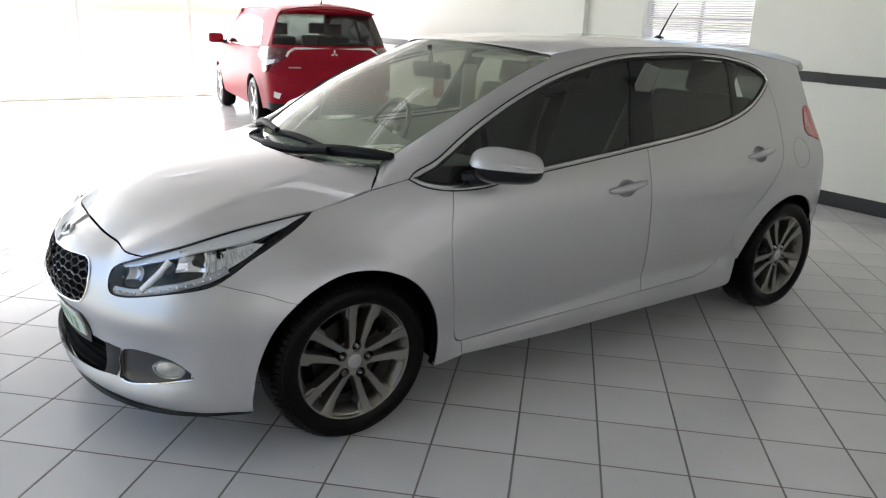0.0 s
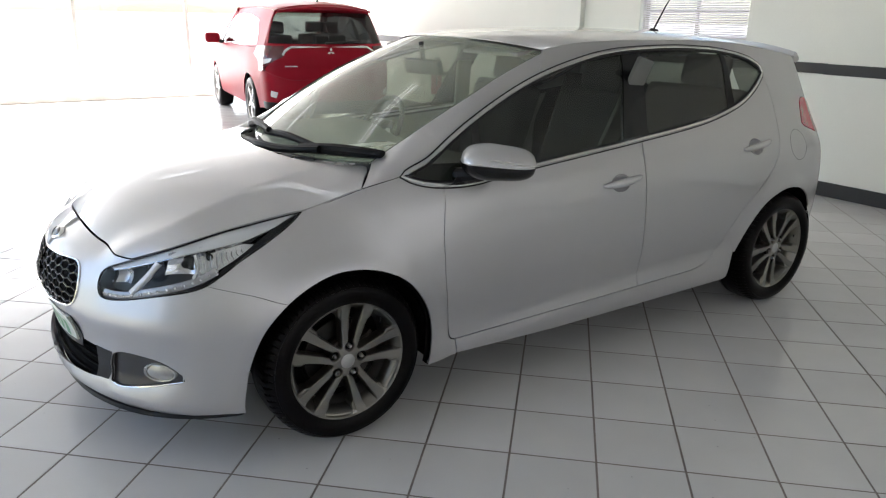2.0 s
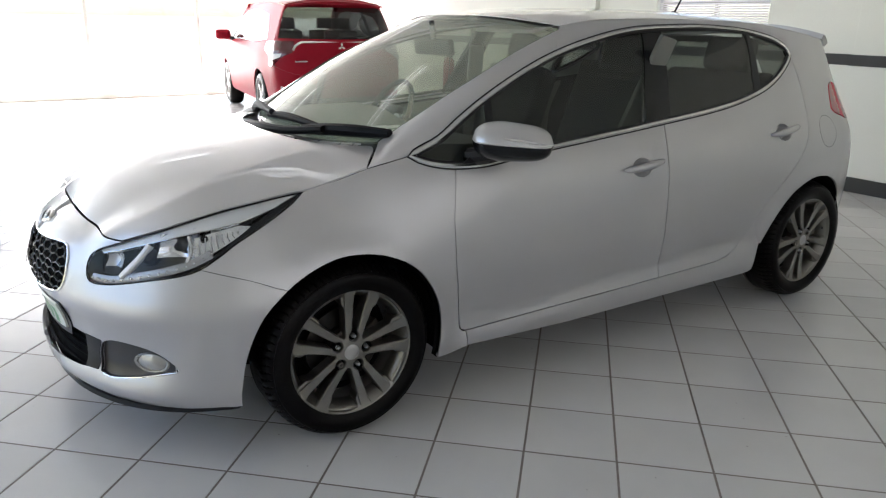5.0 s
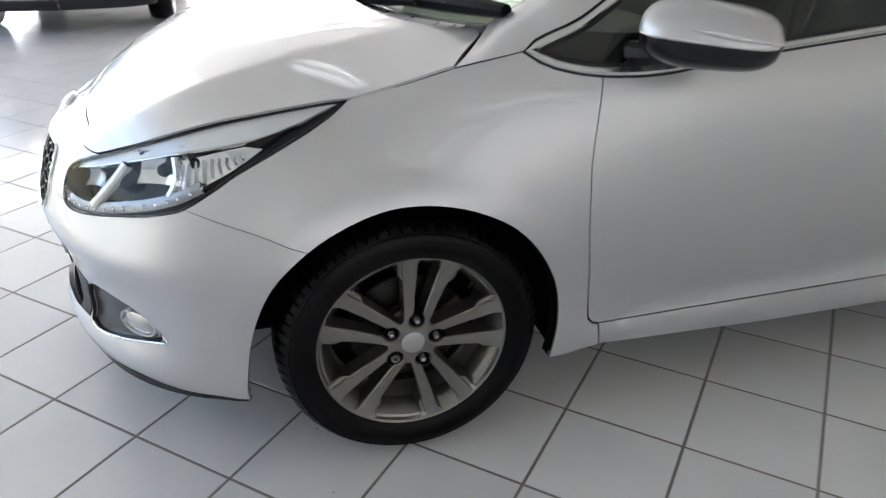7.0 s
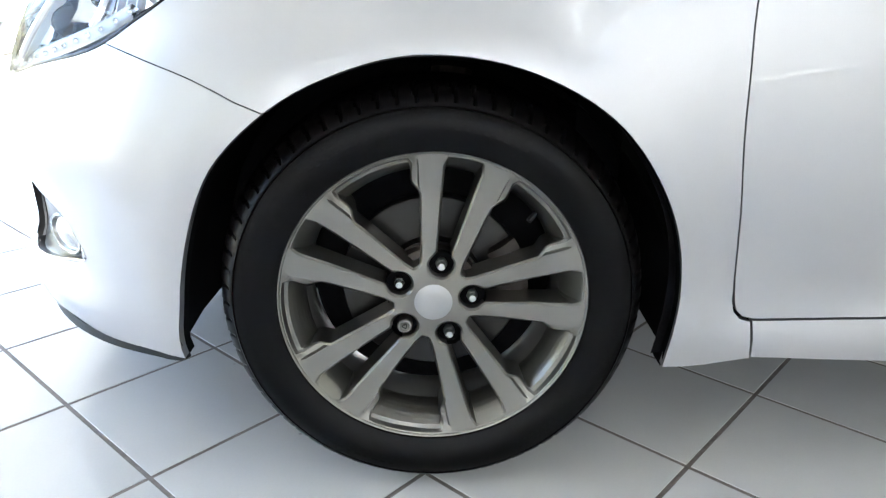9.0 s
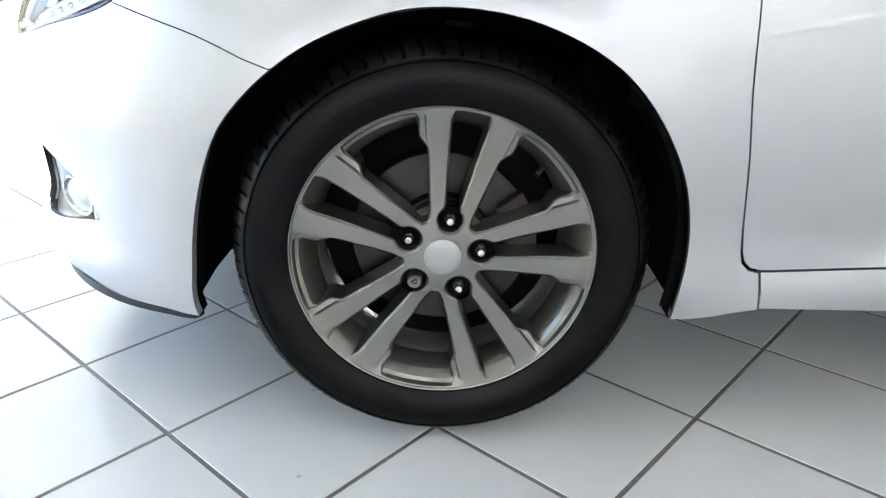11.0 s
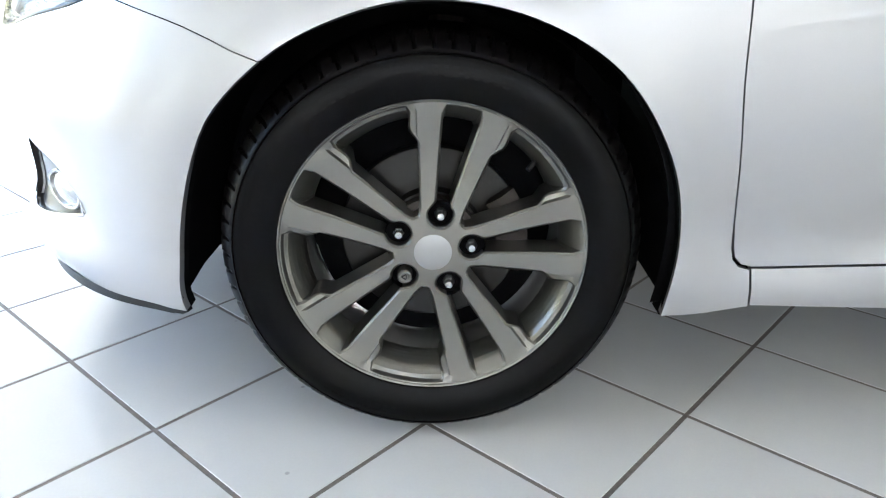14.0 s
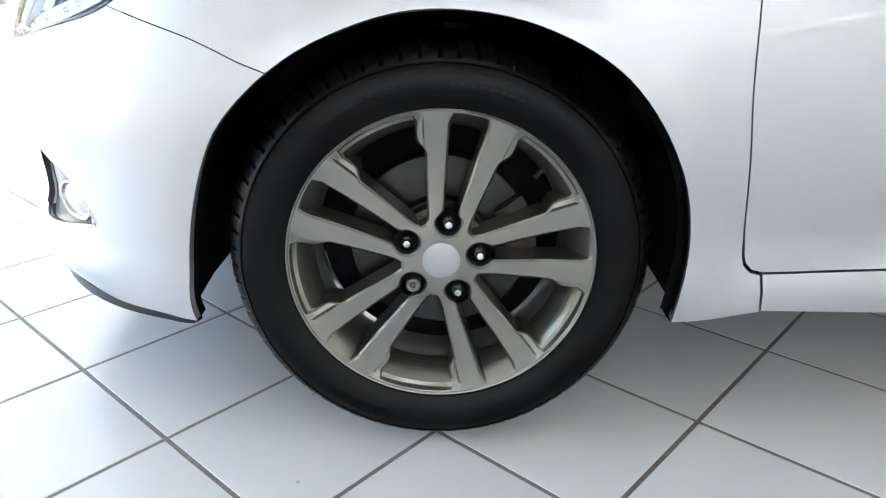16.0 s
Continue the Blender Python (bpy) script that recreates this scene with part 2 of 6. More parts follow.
# ---- mesh helpers ----
class Geo:
    """Vertices and faces gathered for one mesh."""

    def __init__(self):
        self.v, self.f = [], []

    def add(self, verts, faces):
        k = len(self.v)
        self.v += [tuple(p) for p in verts]
        self.f += [tuple(i + k for i in f) for f in faces]
        return self

    def box(self, x0, x1, y0, y1, z0, z1, bevel=0.0, m=None):
        bm = bmesh.new()
        bmesh.ops.create_cube(bm, size=1.0)
        for p in bm.verts:
            p.co = Vector(((x0 + x1) / 2 + p.co.x * (x1 - x0), (y0 + y1) / 2 + p.co.y * (y1 - y0), (z0 + z1) / 2 + p.co.z * (z1 - z0)))
        if bevel:
            bmesh.ops.bevel(bm, geom=list(bm.edges), offset=bevel, segments=2, profile=0.6, affect="EDGES")
        if m is not None:
            bmesh.ops.transform(bm, matrix=m, verts=bm.verts)
        bm.verts.index_update()
        self.add([p.co for p in bm.verts], [[q.index for q in f.verts] for f in bm.faces])
        bm.free()
        return self

    def grid(self, fn, us, vs, flip=False, close=False):
        """A sheet of fn(u, v) over two lists of parameters."""
        nu, nv = len(us), len(vs)
        verts = [fn(u, v) for u in us for v in vs]
        faces = []
        for i in range(nu if close else nu - 1):
            for j in range(nv - 1):
                a, b = i * nv + j, ((i + 1) % nu) * nv + j
                q = (a, b, b + 1, a + 1)
                faces.append(q[::-1] if flip else q)
        return self.add(verts, faces)

    def tube(self, path, radius, sides=8, cap=True):
        """A round bar along a path; radius is a number or one for each point."""
        path = [Vector(p) for p in path]
        n = len(path)
        rad = [radius] * n if isinstance(radius, (int, float)) else list(radius)
        verts, up = [], Vector((0.013, 0.021, 1.0))
        for i, p in enumerate(path):
            d = (path[min(i + 1, n - 1)] - path[max(i - 1, 0)]).normalized()
            if abs(d.dot(up.normalized())) > 0.97:
                up = Vector((1.0, 0.03, 0.01))
            a = d.cross(up).normalized()
            b = d.cross(a)
            verts += [p + (a * math.cos(k * math.tau / sides) + b * math.sin(k * math.tau / sides)) * rad[i] for k in range(sides)]
        faces = [(i * sides + k, i * sides + (k + 1) % sides, (i + 1) * sides + (k + 1) % sides, (i + 1) * sides + k) for i in range(n - 1) for k in range(sides)]
        if cap:
            faces += [tuple(range(sides))[::-1], tuple((n - 1) * sides + k for k in range(sides))]
        return self.add(verts, faces)

    def lathe(self, prof, steps=64, a0=0.0, a1=math.tau, flip=False):
        """Turns (r, y) round the y axis."""
        full = abs(a1 - a0 - math.tau) < 1e-6
        us = [a0 + (a1 - a0) * i / steps for i in range(steps if full else steps + 1)]
        return self.grid(lambda u, p: (p[0] * math.cos(u), p[1], p[0] * math.sin(u)), us, prof, flip, full)

    def moved(self, m):
        self.v = [tuple(m @ Vector(p)) for p in self.v]
        return self

    def mirrored(self):
        g = Geo()
        g.v = [(x, -y, z) for x, y, z in self.v]
        g.f = [f[::-1] for f in self.f]
        return g


def whole(half, reach=0.008):
    """A half panel and its mirror twin, joined along the middle."""
    g, seen = Geo(), {}
    for side in (half, half.mirrored()):
        ids = []
        for x, y, z in side.v:
            if abs(y) < reach:
                key = (round(x, 4), round(z, 4))
                if key not in seen:
                    seen[key] = len(g.v)
                    g.v.append((x, 0.0, z))
                ids.append(seen[key])
            else:
                ids.append(len(g.v))
                g.v.append((x, y, z))
        for f in side.f:
            q = list(dict.fromkeys(ids[i] for i in f))
            if len(q) > 2:
                g.f.append(tuple(q))
    return g


def thickened(geo, depth):
    """The sheet with a back and a rim, the rim a crisp edge with a small rounded lip."""
    n = [Vector((0, 0, 0)) for _ in geo.v]
    seen = {}
    for f in geo.f:
        a, b, c = (Vector(geo.v[i]) for i in (f[0], f[1], f[2]))
        d = Vector(geo.v[f[-1]])
        nn = (b - a).cross(c - a) + (c - a).cross(d - a)
        for i in f:
            n[i] += nn
        for i, j in zip(f, f[1:] + f[:1]):
            seen[(i, j)] = 1
    n = [q.normalized() for q in n]
    g = Geo().add(geo.v, geo.f)
    g.add([Vector(p) - q * depth for p, q in zip(geo.v, n)], [f[::-1] for f in geo.f])
    for i, j in seen:
        if (j, i) not in seen:
            p, q = Vector(geo.v[i]), Vector(geo.v[j])
            g.add([q, p, p - n[i] * depth, q - n[j] * depth], [(0, 1, 2, 3)])
    return g


def part(name, geo, mat, parent=None, label="", smooth=30.0, solid=0.0):
    """One mesh object; smooth is the angle up to which its edges shade round."""
    if solid:
        geo = thickened(geo, solid)
    me = bpy.data.meshes.new(name)
    me.from_pydata(geo.v, [], geo.f)
    me.materials.append(mat)
    me.validate()
    if smooth:
        me.shade_smooth()
        me.set_sharp_from_angle(angle=radians(smooth))
    ob = new(name, me)
    if parent is not None:
        ob.parent = parent
    if label:
        ob["label"] = label
    return ob


def thing(name, label, category, m=None, group="", kind=""):
    ob = new(name)
    ob.empty_display_size = 0.2
    if m is not None:
        ob.matrix_basis = m
    return tagged(ob, label, category, group, kind)


def curve(pts, step=0.02):
    """An even, smooth line through the points."""
    p = [Vector((*q, 0)) if len(q) == 2 else Vector(q) for q in pts]
    p = [p[0] * 2 - p[1]] + p + [p[-1] * 2 - p[-2]]
    out = []
    for i in range(1, len(p) - 2):
        n = max(1, round((p[i + 1] - p[i]).length / step))
        for k in range(n):
            t = k / n
            out.append(0.5 * (2 * p[i] + (p[i + 1] - p[i - 1]) * t + (2 * p[i - 1] - 5 * p[i] + 4 * p[i + 1] - p[i + 2]) * t * t
                              + (3 * p[i] - p[i - 1] - 3 * p[i + 1] + p[i + 2]) * t ** 3))
    out.append(p[-2])
    return [tuple(q[:len(pts[0])]) for q in out]


def inside(p, loop):
    x, y = p
    hit = False
    j = len(loop) - 1
    for i in range(len(loop)):
        (xi, yi), (xj, yj) = loop[i], loop[j]
        if (yi > y) != (yj > y) and x < (xj - xi) * (y - yi) / (yj - yi) + xi:
            hit = not hit
        j = i
    return hit


def area(loop):
    return 0.5 * sum(loop[i - 1][0] * loop[i][1] - loop[i][0] * loop[i - 1][1] for i in range(len(loop)))


def tidy(loop, step):
    """Closed loop with no doubled points and no long edges."""
    out = []
    for i, p in enumerate(loop):
        q = loop[(i + 1) % len(loop)]
        d = math.hypot(q[0] - p[0], q[1] - p[1])
        if d < 0.002:
            continue
        n = max(1, round(d / step))
        out += [(p[0] + (q[0] - p[0]) * k / n, p[1] + (q[1] - p[1]) * k / n) for k in range(n)]
    return out


def grown(loop, d):
    """The loop moved outwards by d (inwards when negative)."""
    s = 1 if area(loop) > 0 else -1
    out = []
    n = len(loop)
    for i in range(n):
        a, b, c = loop[i - 1], loop[i], loop[(i + 1) % n]
        nx, ny = (c[1] - a[1]), -(c[0] - a[0])
        k = math.hypot(nx, ny) or 1.0
        out.append((b[0] + s * d * nx / k, b[1] + s * d * ny / k))
    return out


from mathutils.geometry import delaunay_2d_cdt


def sheet(fn, loop, holes=(), step=0.035, gap=0.0, lift=0.0, flange=0.014, lines=()):
    """A curved panel: the part of the surface fn(a, b) inside loop, its rim turned inwards."""
    loop = grown(tidy(loop, step), -gap)
    holes = [grown(tidy(h, min(step, 0.02)), gap) for h in holes]
    if area(loop) < 0:
        loop = loop[::-1]
    pts, edges, loops = [], [], []
    for lp in (loop, *holes):
        k = len(pts)
        pts += lp
        edges += [(k + i, k + (i + 1) % len(lp)) for i in range(len(lp))]
        loops.append(range(k, k + len(lp)))
    for ln in lines:
        k = len(pts)
        pts += ln
        edges += [(k + i, k + i + 1) for i in range(len(ln) - 1)]
    ring = np.array(pts)
    x0, y0 = ring.min(0)
    x1, y1 = ring.max(0)
    nx, ny = int((x1 - x0) / step), int((y1 - y0) / step)
    for i in range(nx + 1):
        for j in range(ny + 1):
            p = (x0 + (i + 0.5 * (j % 2)) * step, y0 + (j + 0.3) * step)
            if inside(p, loop) and not any(inside(p, h) for h in holes) and ((ring - p) ** 2).sum(1).min() > (0.45 * step) ** 2:
                pts.append(p)
    v2, _, tri, *_ = delaunay_2d_cdt([Vector(p) for p in pts], edges, [], 0, 1e-6, True)
    v2 = [tuple(p) for p in v2]

    def at(p):
        e = 1e-4
        q = Vector(fn(*p))
        du, dv = Vector(fn(p[0] + e, p[1])) - q, Vector(fn(p[0], p[1] + e)) - q
        n = du.cross(dv)
        n = n.normalized() if n.length > 1e-12 else Vector((0, -1, 0))
        return q + n * lift, n

    g = Geo()
    keep = []
    for f in tri:
        c = (sum(v2[i][0] for i in f) / 3, sum(v2[i][1] for i in f) / 3)
        if inside(c, loop) and not any(inside(c, h) for h in holes):
            keep.append(f if area([v2[i] for i in f]) > 0 else f[::-1])
    made = [at(p) for p in v2]
    g.add([q for q, _ in made], keep)
    if flange:
        for lp in (loop, *holes):
            here = [at(p) for p in lp]
            n = len(lp)
            # a small rounded lip, then the rim
            rows = [[q for q, _ in here], [q - nn * 0.002 for q, nn in here], [q - nn * flange for q, nn in here]]
            faces = []
            for r in range(2):
                for i in range(n):
                    faces.append((r * n + i, (r + 1) * n + i, (r + 1) * n + (i + 1) % n, r * n + (i + 1) % n))
            g.add(sum(rows, []), faces)
    return g


def band(fn, loop, width, lift, closed=True, thick=0.004):
    """A raised moulding that follows a line on the surface fn."""
    pts = [Vector(fn(*p)) for p in loop]
    n = len(loop)
    g = Geo()
    verts = []
    for i in range(n):
        a = pts[i - 1] if closed or i else pts[0]
        b = pts[(i + 1) % n] if closed or i < n - 1 else pts[-1]
        e = 1e-4
        q = pts[i]
        p = loop[i]
        nn = (Vector(fn(p[0] + e, p[1])) - q).cross(Vector(fn(p[0], p[1] + e)) - q).normalized()
        d = (b - a).normalized()
        s = nn.cross(d).normalized()
        h = width / 2
        verts += [q + s * h - nn * 0.006, q + s * h + nn * lift * 0.5, q + s * h * 0.5 + nn * lift, q - s * h * 0.5 + nn * lift, q - s * h + nn * lift * 0.5, q - s * h - nn * 0.006]
    faces = []
    for i in range(n if closed else n - 1):
        j = (i + 1) % n
        for k in range(5):
            faces.append((i * 6 + k, i * 6 + k + 1, j * 6 + k + 1, j * 6 + k))
    return g.add(verts, faces)


# ---- the showroom ----
X0, X1, Y0, Y1, CEIL = -4.0, 5.5, -7.0, 11.0, 3.4
BAY0, BAY1, BAY_IN = 0.60, 3.76, 0.07
WIN_Y0, WIN_Y1, WIN_Z0, WIN_Z1 = 1.50, 2.88, 1.32, 2.45


def structure(name, geo, mat, label, category, smooth=0.0):
    return tagged(part(name, geo, mat, smooth=smooth), label, category, kind="structure")


g = Geo()
g.box(X1, X1 + 0.25, Y0, BAY0, 0, CEIL, 0.004).box(X1, X1 + 0.25, BAY1, Y1 + 0.2, 0, CEIL, 0.004)
xb = X1 + BAY_IN
g.box(xb, X1 + 0.25, BAY0, WIN_Y0, 0, CEIL).box(xb, X1 + 0.25, WIN_Y1, BAY1, 0, CEIL)
g.box(xb, X1 + 0.25, WIN_Y0, WIN_Y1, 0, WIN_Z0).box(xb, X1 + 0.25, WIN_Y0, WIN_Y1, WIN_Z1, CEIL)
structure("wall_east", g, M_WALL, "off-white painted plaster wall with a shallow window bay", "wall")
# the wide opening is made up, to let in the back fill
structure("wall_south", Geo().box(X0 - 0.25, -3.2, Y0 - 0.25, Y0, 0, CEIL).box(4.6, X1 + 0.25, Y0 - 0.25, Y0, 0, CEIL).box(-3.2, 4.6, Y0 - 0.25, Y0, 3.15, CEIL), M_WALL, "off-white painted plaster wall round an added wide window", "wall")
g = Geo().box(X0 - 0.25, X0, Y0, -1.8, 0, CEIL).box(X0 - 0.25, X0, -1.8, Y1, 3.15, CEIL).box(X0 - 0.25, X0, 10.7, Y1, 0, 3.15)
structure("wall_west", g, M_WALL, "off-white plaster wall with a wide shop window", "wall")
g = Geo().box(X0 - 0.25, X1, Y1, Y1 + 0.25, 3.15, CEIL)
structure("wall_north", g, M_WALL, "plaster lintel over the glazed shop front", "wall")
structure("ceiling", Geo().box(X0 - 0.25, X1 + 0.25, Y0 - 0.25, Y1 + 0.25, CEIL, CEIL + 0.2), M_CEIL, "plain white painted ceiling", "ceiling")
structure("floor", Geo().box(X0, X1 + 0.12, Y0, Y1 + 0.2, -0.20, -0.0012), M_GROUT, "dark grey cement joints under pale glazed floor tiles", "floor")

# black dado band and skirting along the east wall
for name, z0, z1, deep, label, cat in (("trim", 1.075, 1.168, 0.016, "black painted dado rail along the wall", "rail"),
                                       ("baseboard", 0.0, 0.130, 0.014, "black skirting along the wall", "skirting")):
    g = Geo().box(X1 - deep, X1, Y0, BAY0 + (deep if z0 else 0), z0, z1, 0.003).box(X1 - deep, X1, BAY1 - deep, Y1, z0, z1, 0.003)
    g.box(xb - deep, xb, BAY0, BAY1, z0, z1, 0.003).box(X1 - deep, xb - deep, BAY0, BAY0 + deep, z0, z1, 0.003)
    structure(name, g, M_BAND, label, cat)

# small window with a venetian blind
win = thing("window_1", "bright small window with a closed white venetian blind", "window", kind="structure")
g = Geo()
for y0, y1, z0, z1 in ((WIN_Y0, WIN_Y0 + 0.05, WIN_Z0, WIN_Z1), (WIN_Y1 - 0.05, WIN_Y1, WIN_Z0, WIN_Z1), (WIN_Y0 + 0.05, WIN_Y1 - 0.05, WIN_Z0, WIN_Z0 + 0.05),
                       (WIN_Y0 + 0.05, WIN_Y1 - 0.05, WIN_Z1 - 0.05, WIN_Z1), (2.16, 2.20, WIN_Z0 + 0.05, WIN_Z1 - 0.05), (WIN_Y0 + 0.05, WIN_Y1 - 0.05, 1.60, 1.63)):
    g.box(X1 + 0.17, X1 + 0.21, y0, y1, z0, z1, 0.003)
part("window_frame", g, M_FRAME, win)
pane = part("window_pane", Geo().box(X1 + 0.185, X1 + 0.189, WIN_Y0 + 0.04, WIN_Y1 - 0.04, WIN_Z0 + 0.04, WIN_Z1 - 0.04), M_WINDOW, win, smooth=0)
pane.visible_shadow = False
slat = Geo().grid(lambda u, v: (X1 + 0.10 + 0.011 * v, u, 0.003 * (1 - v * v) + 0.008 * v), [WIN_Y0 + 0.02, WIN_Y1 - 0.02], [-1, -0.5, 0, 0.5, 1])
slat_me = None
for k in range(46):
    if slat_me is None:
        ob = part("blind_slat", slat, M_BLIND, win, solid=0.0)
        slat_me = ob.data
    else:
        ob = new("blind_slat", slat_me)
        ob.parent = win
    ob.location = (0, 0, WIN_Z0 + 0.04 + k * 0.0235)
for y in (1.72, 2.18, 2.66):
    part("blind_cord", Geo().tube([(X1 + 0.112, y, WIN_Z0 + 0.02), (X1 + 0.112, y, WIN_Z1 - 0.02)], 0.0015, 5), M_WHITE, win)
part("blind_head", Geo().box(X1 + 0.085, X1 + 0.125, WIN_Y0 + 0.01, WIN_Y1 - 0.01, WIN_Z1 - 0.045, WIN_Z1 - 0.002, 0.003), M_BLIND, win)


def shop_front(name, label, along, at, lo, hi, posts, thick=0.06, top=3.15):
    """A glazed front: kerb, head, posts and one pane between each two posts."""
    front = thing(name, label, "window", kind="structure")

    def bar(a0, a1, z0, z1, d0, d1, bevel=0.004):
        return Geo().box(a0, a1, at + d0, at + d1, z0, z1, bevel) if along == "x" else Geo().box(at + d0, at + d1, a0, a1, z0, z1, bevel)

    part("kerb", bar(lo, hi, 0.0, 0.10, 0.0, 0.16, 0.008), M_FRAME, front, smooth=0)
    part("head", bar(lo, hi, top - 0.08, top, 0.03, 0.03 + thick), M_FRAME, front, smooth=0)
    edges = [lo, *posts, hi]
    for p in edges:
        part("post", bar(p - 0.03, p + 0.03, 0.10, top - 0.08, 0.03, 0.03 + thick), M_FRAME, front, smooth=0)
    for a, b in zip(edges[:-1], edges[1:]):
        pane = part("window_pane", bar(a + 0.03, b - 0.03, 0.10, top - 0.08, 0.055, 0.061, 0), M_WINDOW, front, smooth=0)
        pane.visible_shadow = False


shop_front("window_2", "tall glazed shop front with cream frames, bright outside", "x", Y1, X0, X1, (-2.9, -1.1, 0.95, 2.80))
shop_front("window_3", "tall glazed side front with cream frames", "y", X0 - 0.14, -1.8, 10.7, (0.5, 2.7, 4.7, 6.7, 8.7))
# unseen glazing, added only to give the back fill an opening
shop_front("window_4", "added unseen back window with cream frames, an opening for the fill lamp", "x", Y0 - 0.14, -3.2, 4.6, (-1.25, 0.7, 2.65))
# ceiling lamps with two tubes each
proto = None
for x, y in ((-2.6, -5.4), (0.4, -5.4), (3.4, -5.4), (-2.6, 1.8), (0.4, 1.8), (3.4, 1.8), (-2.6, 6.2), (0.4, 6.2), (3.4, 6.2)):
    m = pose(x, y, CEIL)
    if proto is None:
        proto = thing("ceiling_light", "white ceiling batten light with two lit tubes", "ceiling light", m, "ceiling lights")
        part("batten", Geo().box(-0.62, 0.62, -0.10, 0.10, -0.05, -0.001, 0.008), M_WHITE, proto, smooth=0)
        for dy in (-0.055, 0.055):
            part("tube", Geo().tube([(-0.58, dy, -0.075), (0.58, dy, -0.075)], 0.014, 10), M_TUBE, proto, "lit fluorescent tube")
    else:
        copy_thing(proto, m)

# ---- outside ----
structure("ground", Geo().box(-300, 300, Y1 + 0.2, 600, -0.25, -0.10).box(-300, X0 - 0.25, -300, Y1 + 0.2, -0.25, -0.10).box(X1 + 0.25, 300, -300, Y1 + 0.2, -0.25, -0.10).box(X0 - 0.25, X1 + 0.25, -300, Y0 - 0.25, -0.25, -0.10),
          M_PAVE, "sunlit pale paving outside the shop front", "ground")
# unseen wall, added to stop blue sky showing through the back window
yard = thing("yard_wall", "added unseen grey wall that keeps the sky out of the back window", "wall", pose(0.7, -10.6, -0.1))
part("wall_face", Geo().box(-9, 9, -0.2, 0.0, 0.0, 4.2, 0.01), M_SKYBLOCK, yard, smooth=0)
part("coping", Geo().box(-9.05, 9.05, -0.25, 0.05, 4.2, 4.28, 0.01), M_SKYBLOCK, yard, smooth=0)
bush = thing("bush", "small sunlit green bush in the yard", "bush", pose(-1.6, 27, -0.1))
g, gl = Geo(), Geo()
g.tube([(0, 0, 0), (0.05, 0, 0.5), (0.0, 0.05, 1.1)], [0.09, 0.07, 0.03], 7)
for k in range(5):
    a = k * 1.3
    g.tube([(0.03, 0, 0.5), (0.4 * math.cos(a), 0.4 * math.sin(a), 1.0), (0.8 * math.cos(a), 0.7 * math.sin(a), 1.4)], [0.04, 0.025, 0.01], 5)
rnd = random.Random(4)
for k in range(900):
    a, e, r = rnd.uniform(0, math.tau), rnd.uniform(-0.5, 1.4), rnd.uniform(0.55, 1.0) ** 0.5 * (1 + 0.25 * math.sin(k))
    c = Vector((1.25 * r * math.cos(a) * math.cos(e), 0.9 * r * math.sin(a) * math.cos(e), 1.05 + 0.7 * r * math.sin(e)))
    q = Euler((rnd.uniform(0, 6), rnd.uniform(0, 6), rnd.uniform(0, 6))).to_matrix()
    gl.add([c + q @ Vector(p) for p in ((-0.10, 0, 0), (0, -0.05, 0.01), (0.10, 0, 0), (0, 0.05, 0.01))], [(0, 1, 2, 3)])
part("trunk", g, M_BARK, bush)
part("crown", gl, M_LEAF, bush, smooth=0)

# cream slatted fence beyond the side glass
fence = thing("fence", "cream slatted yard fence with a dark foot rail", "fence", pose(-5.6, 0, -0.1))
part("rail", Geo().box(0.0, 0.05, -5.0, 12.0, 0.62, 1.25, 0.01), M_YELLOW, fence, smooth=0)
part("rail", Geo().box(0.0, 0.05, -5.0, 12.0, 0.12, 0.22, 0.01), M_TRIM, fence, smooth=0)
for k in range(113):
    y = -4.97 + k * 0.15
    part("slat", Geo().box(0.01, 0.04, y, y + 0.08, 0.22, 0.62), M_YELLOW, fence, smooth=0)
for k in range(7):
    part("post", Geo().box(0.05, 0.13, -4.9 + k * 2.8, -4.82 + k * 2.8, 0.0, 1.25), M_YELLOW, fence, smooth=0)


# ---- the silver hatchback: x runs to its tail, the near side is at minus y ----
def lerp_table(x, table):
    """Smooth (monotone cubic) reading of a short table of (x, value)."""
    n = len(table)
    if x <= table[0][0]:
        return table[0][1]
    if x >= table[-1][0]:
        return table[-1][1]
    for i in range(n - 1):
        if x <= table[i + 1][0]:
            break
    def slope(k):
        if k == 0 or k == n - 1:
            j = 0 if k == 0 else n - 2
            return (table[j + 1][1] - table[j][1]) / (table[j + 1][0] - table[j][0])
        a = (table[k][1] - table[k - 1][1]) / (table[k][0] - table[k - 1][0])
        b = (table[k + 1][1] - table[k][1]) / (table[k + 1][0] - table[k][0])
        return 0.0 if a * b <= 0 else 2 * a * b / (a + b)
    x0, y0 = table[i]
    x1, y1 = table[i + 1]
    h = x1 - x0
    t = (x - x0) / h
    m0, m1 = slope(i) * h, slope(i + 1) * h
    return (2*t**3 - 3*t*t + 1) * y0 + (t**3 - 2*t*t + t) * m0 + (-2*t**3 + 3*t*t) * y1 + (t**3 - t*t) * m1


S_FRONT, S_REAR, LAP = -0.15, 2.95, 1.15
PLAN_W = [(-0.30, 0.882), (0.0, 0.888), (0.5, 0.884), (1.2, 0.888), (2.0, 0.890), (2.65, 0.882), (2.80, 0.868), (2.95, 0.842)]
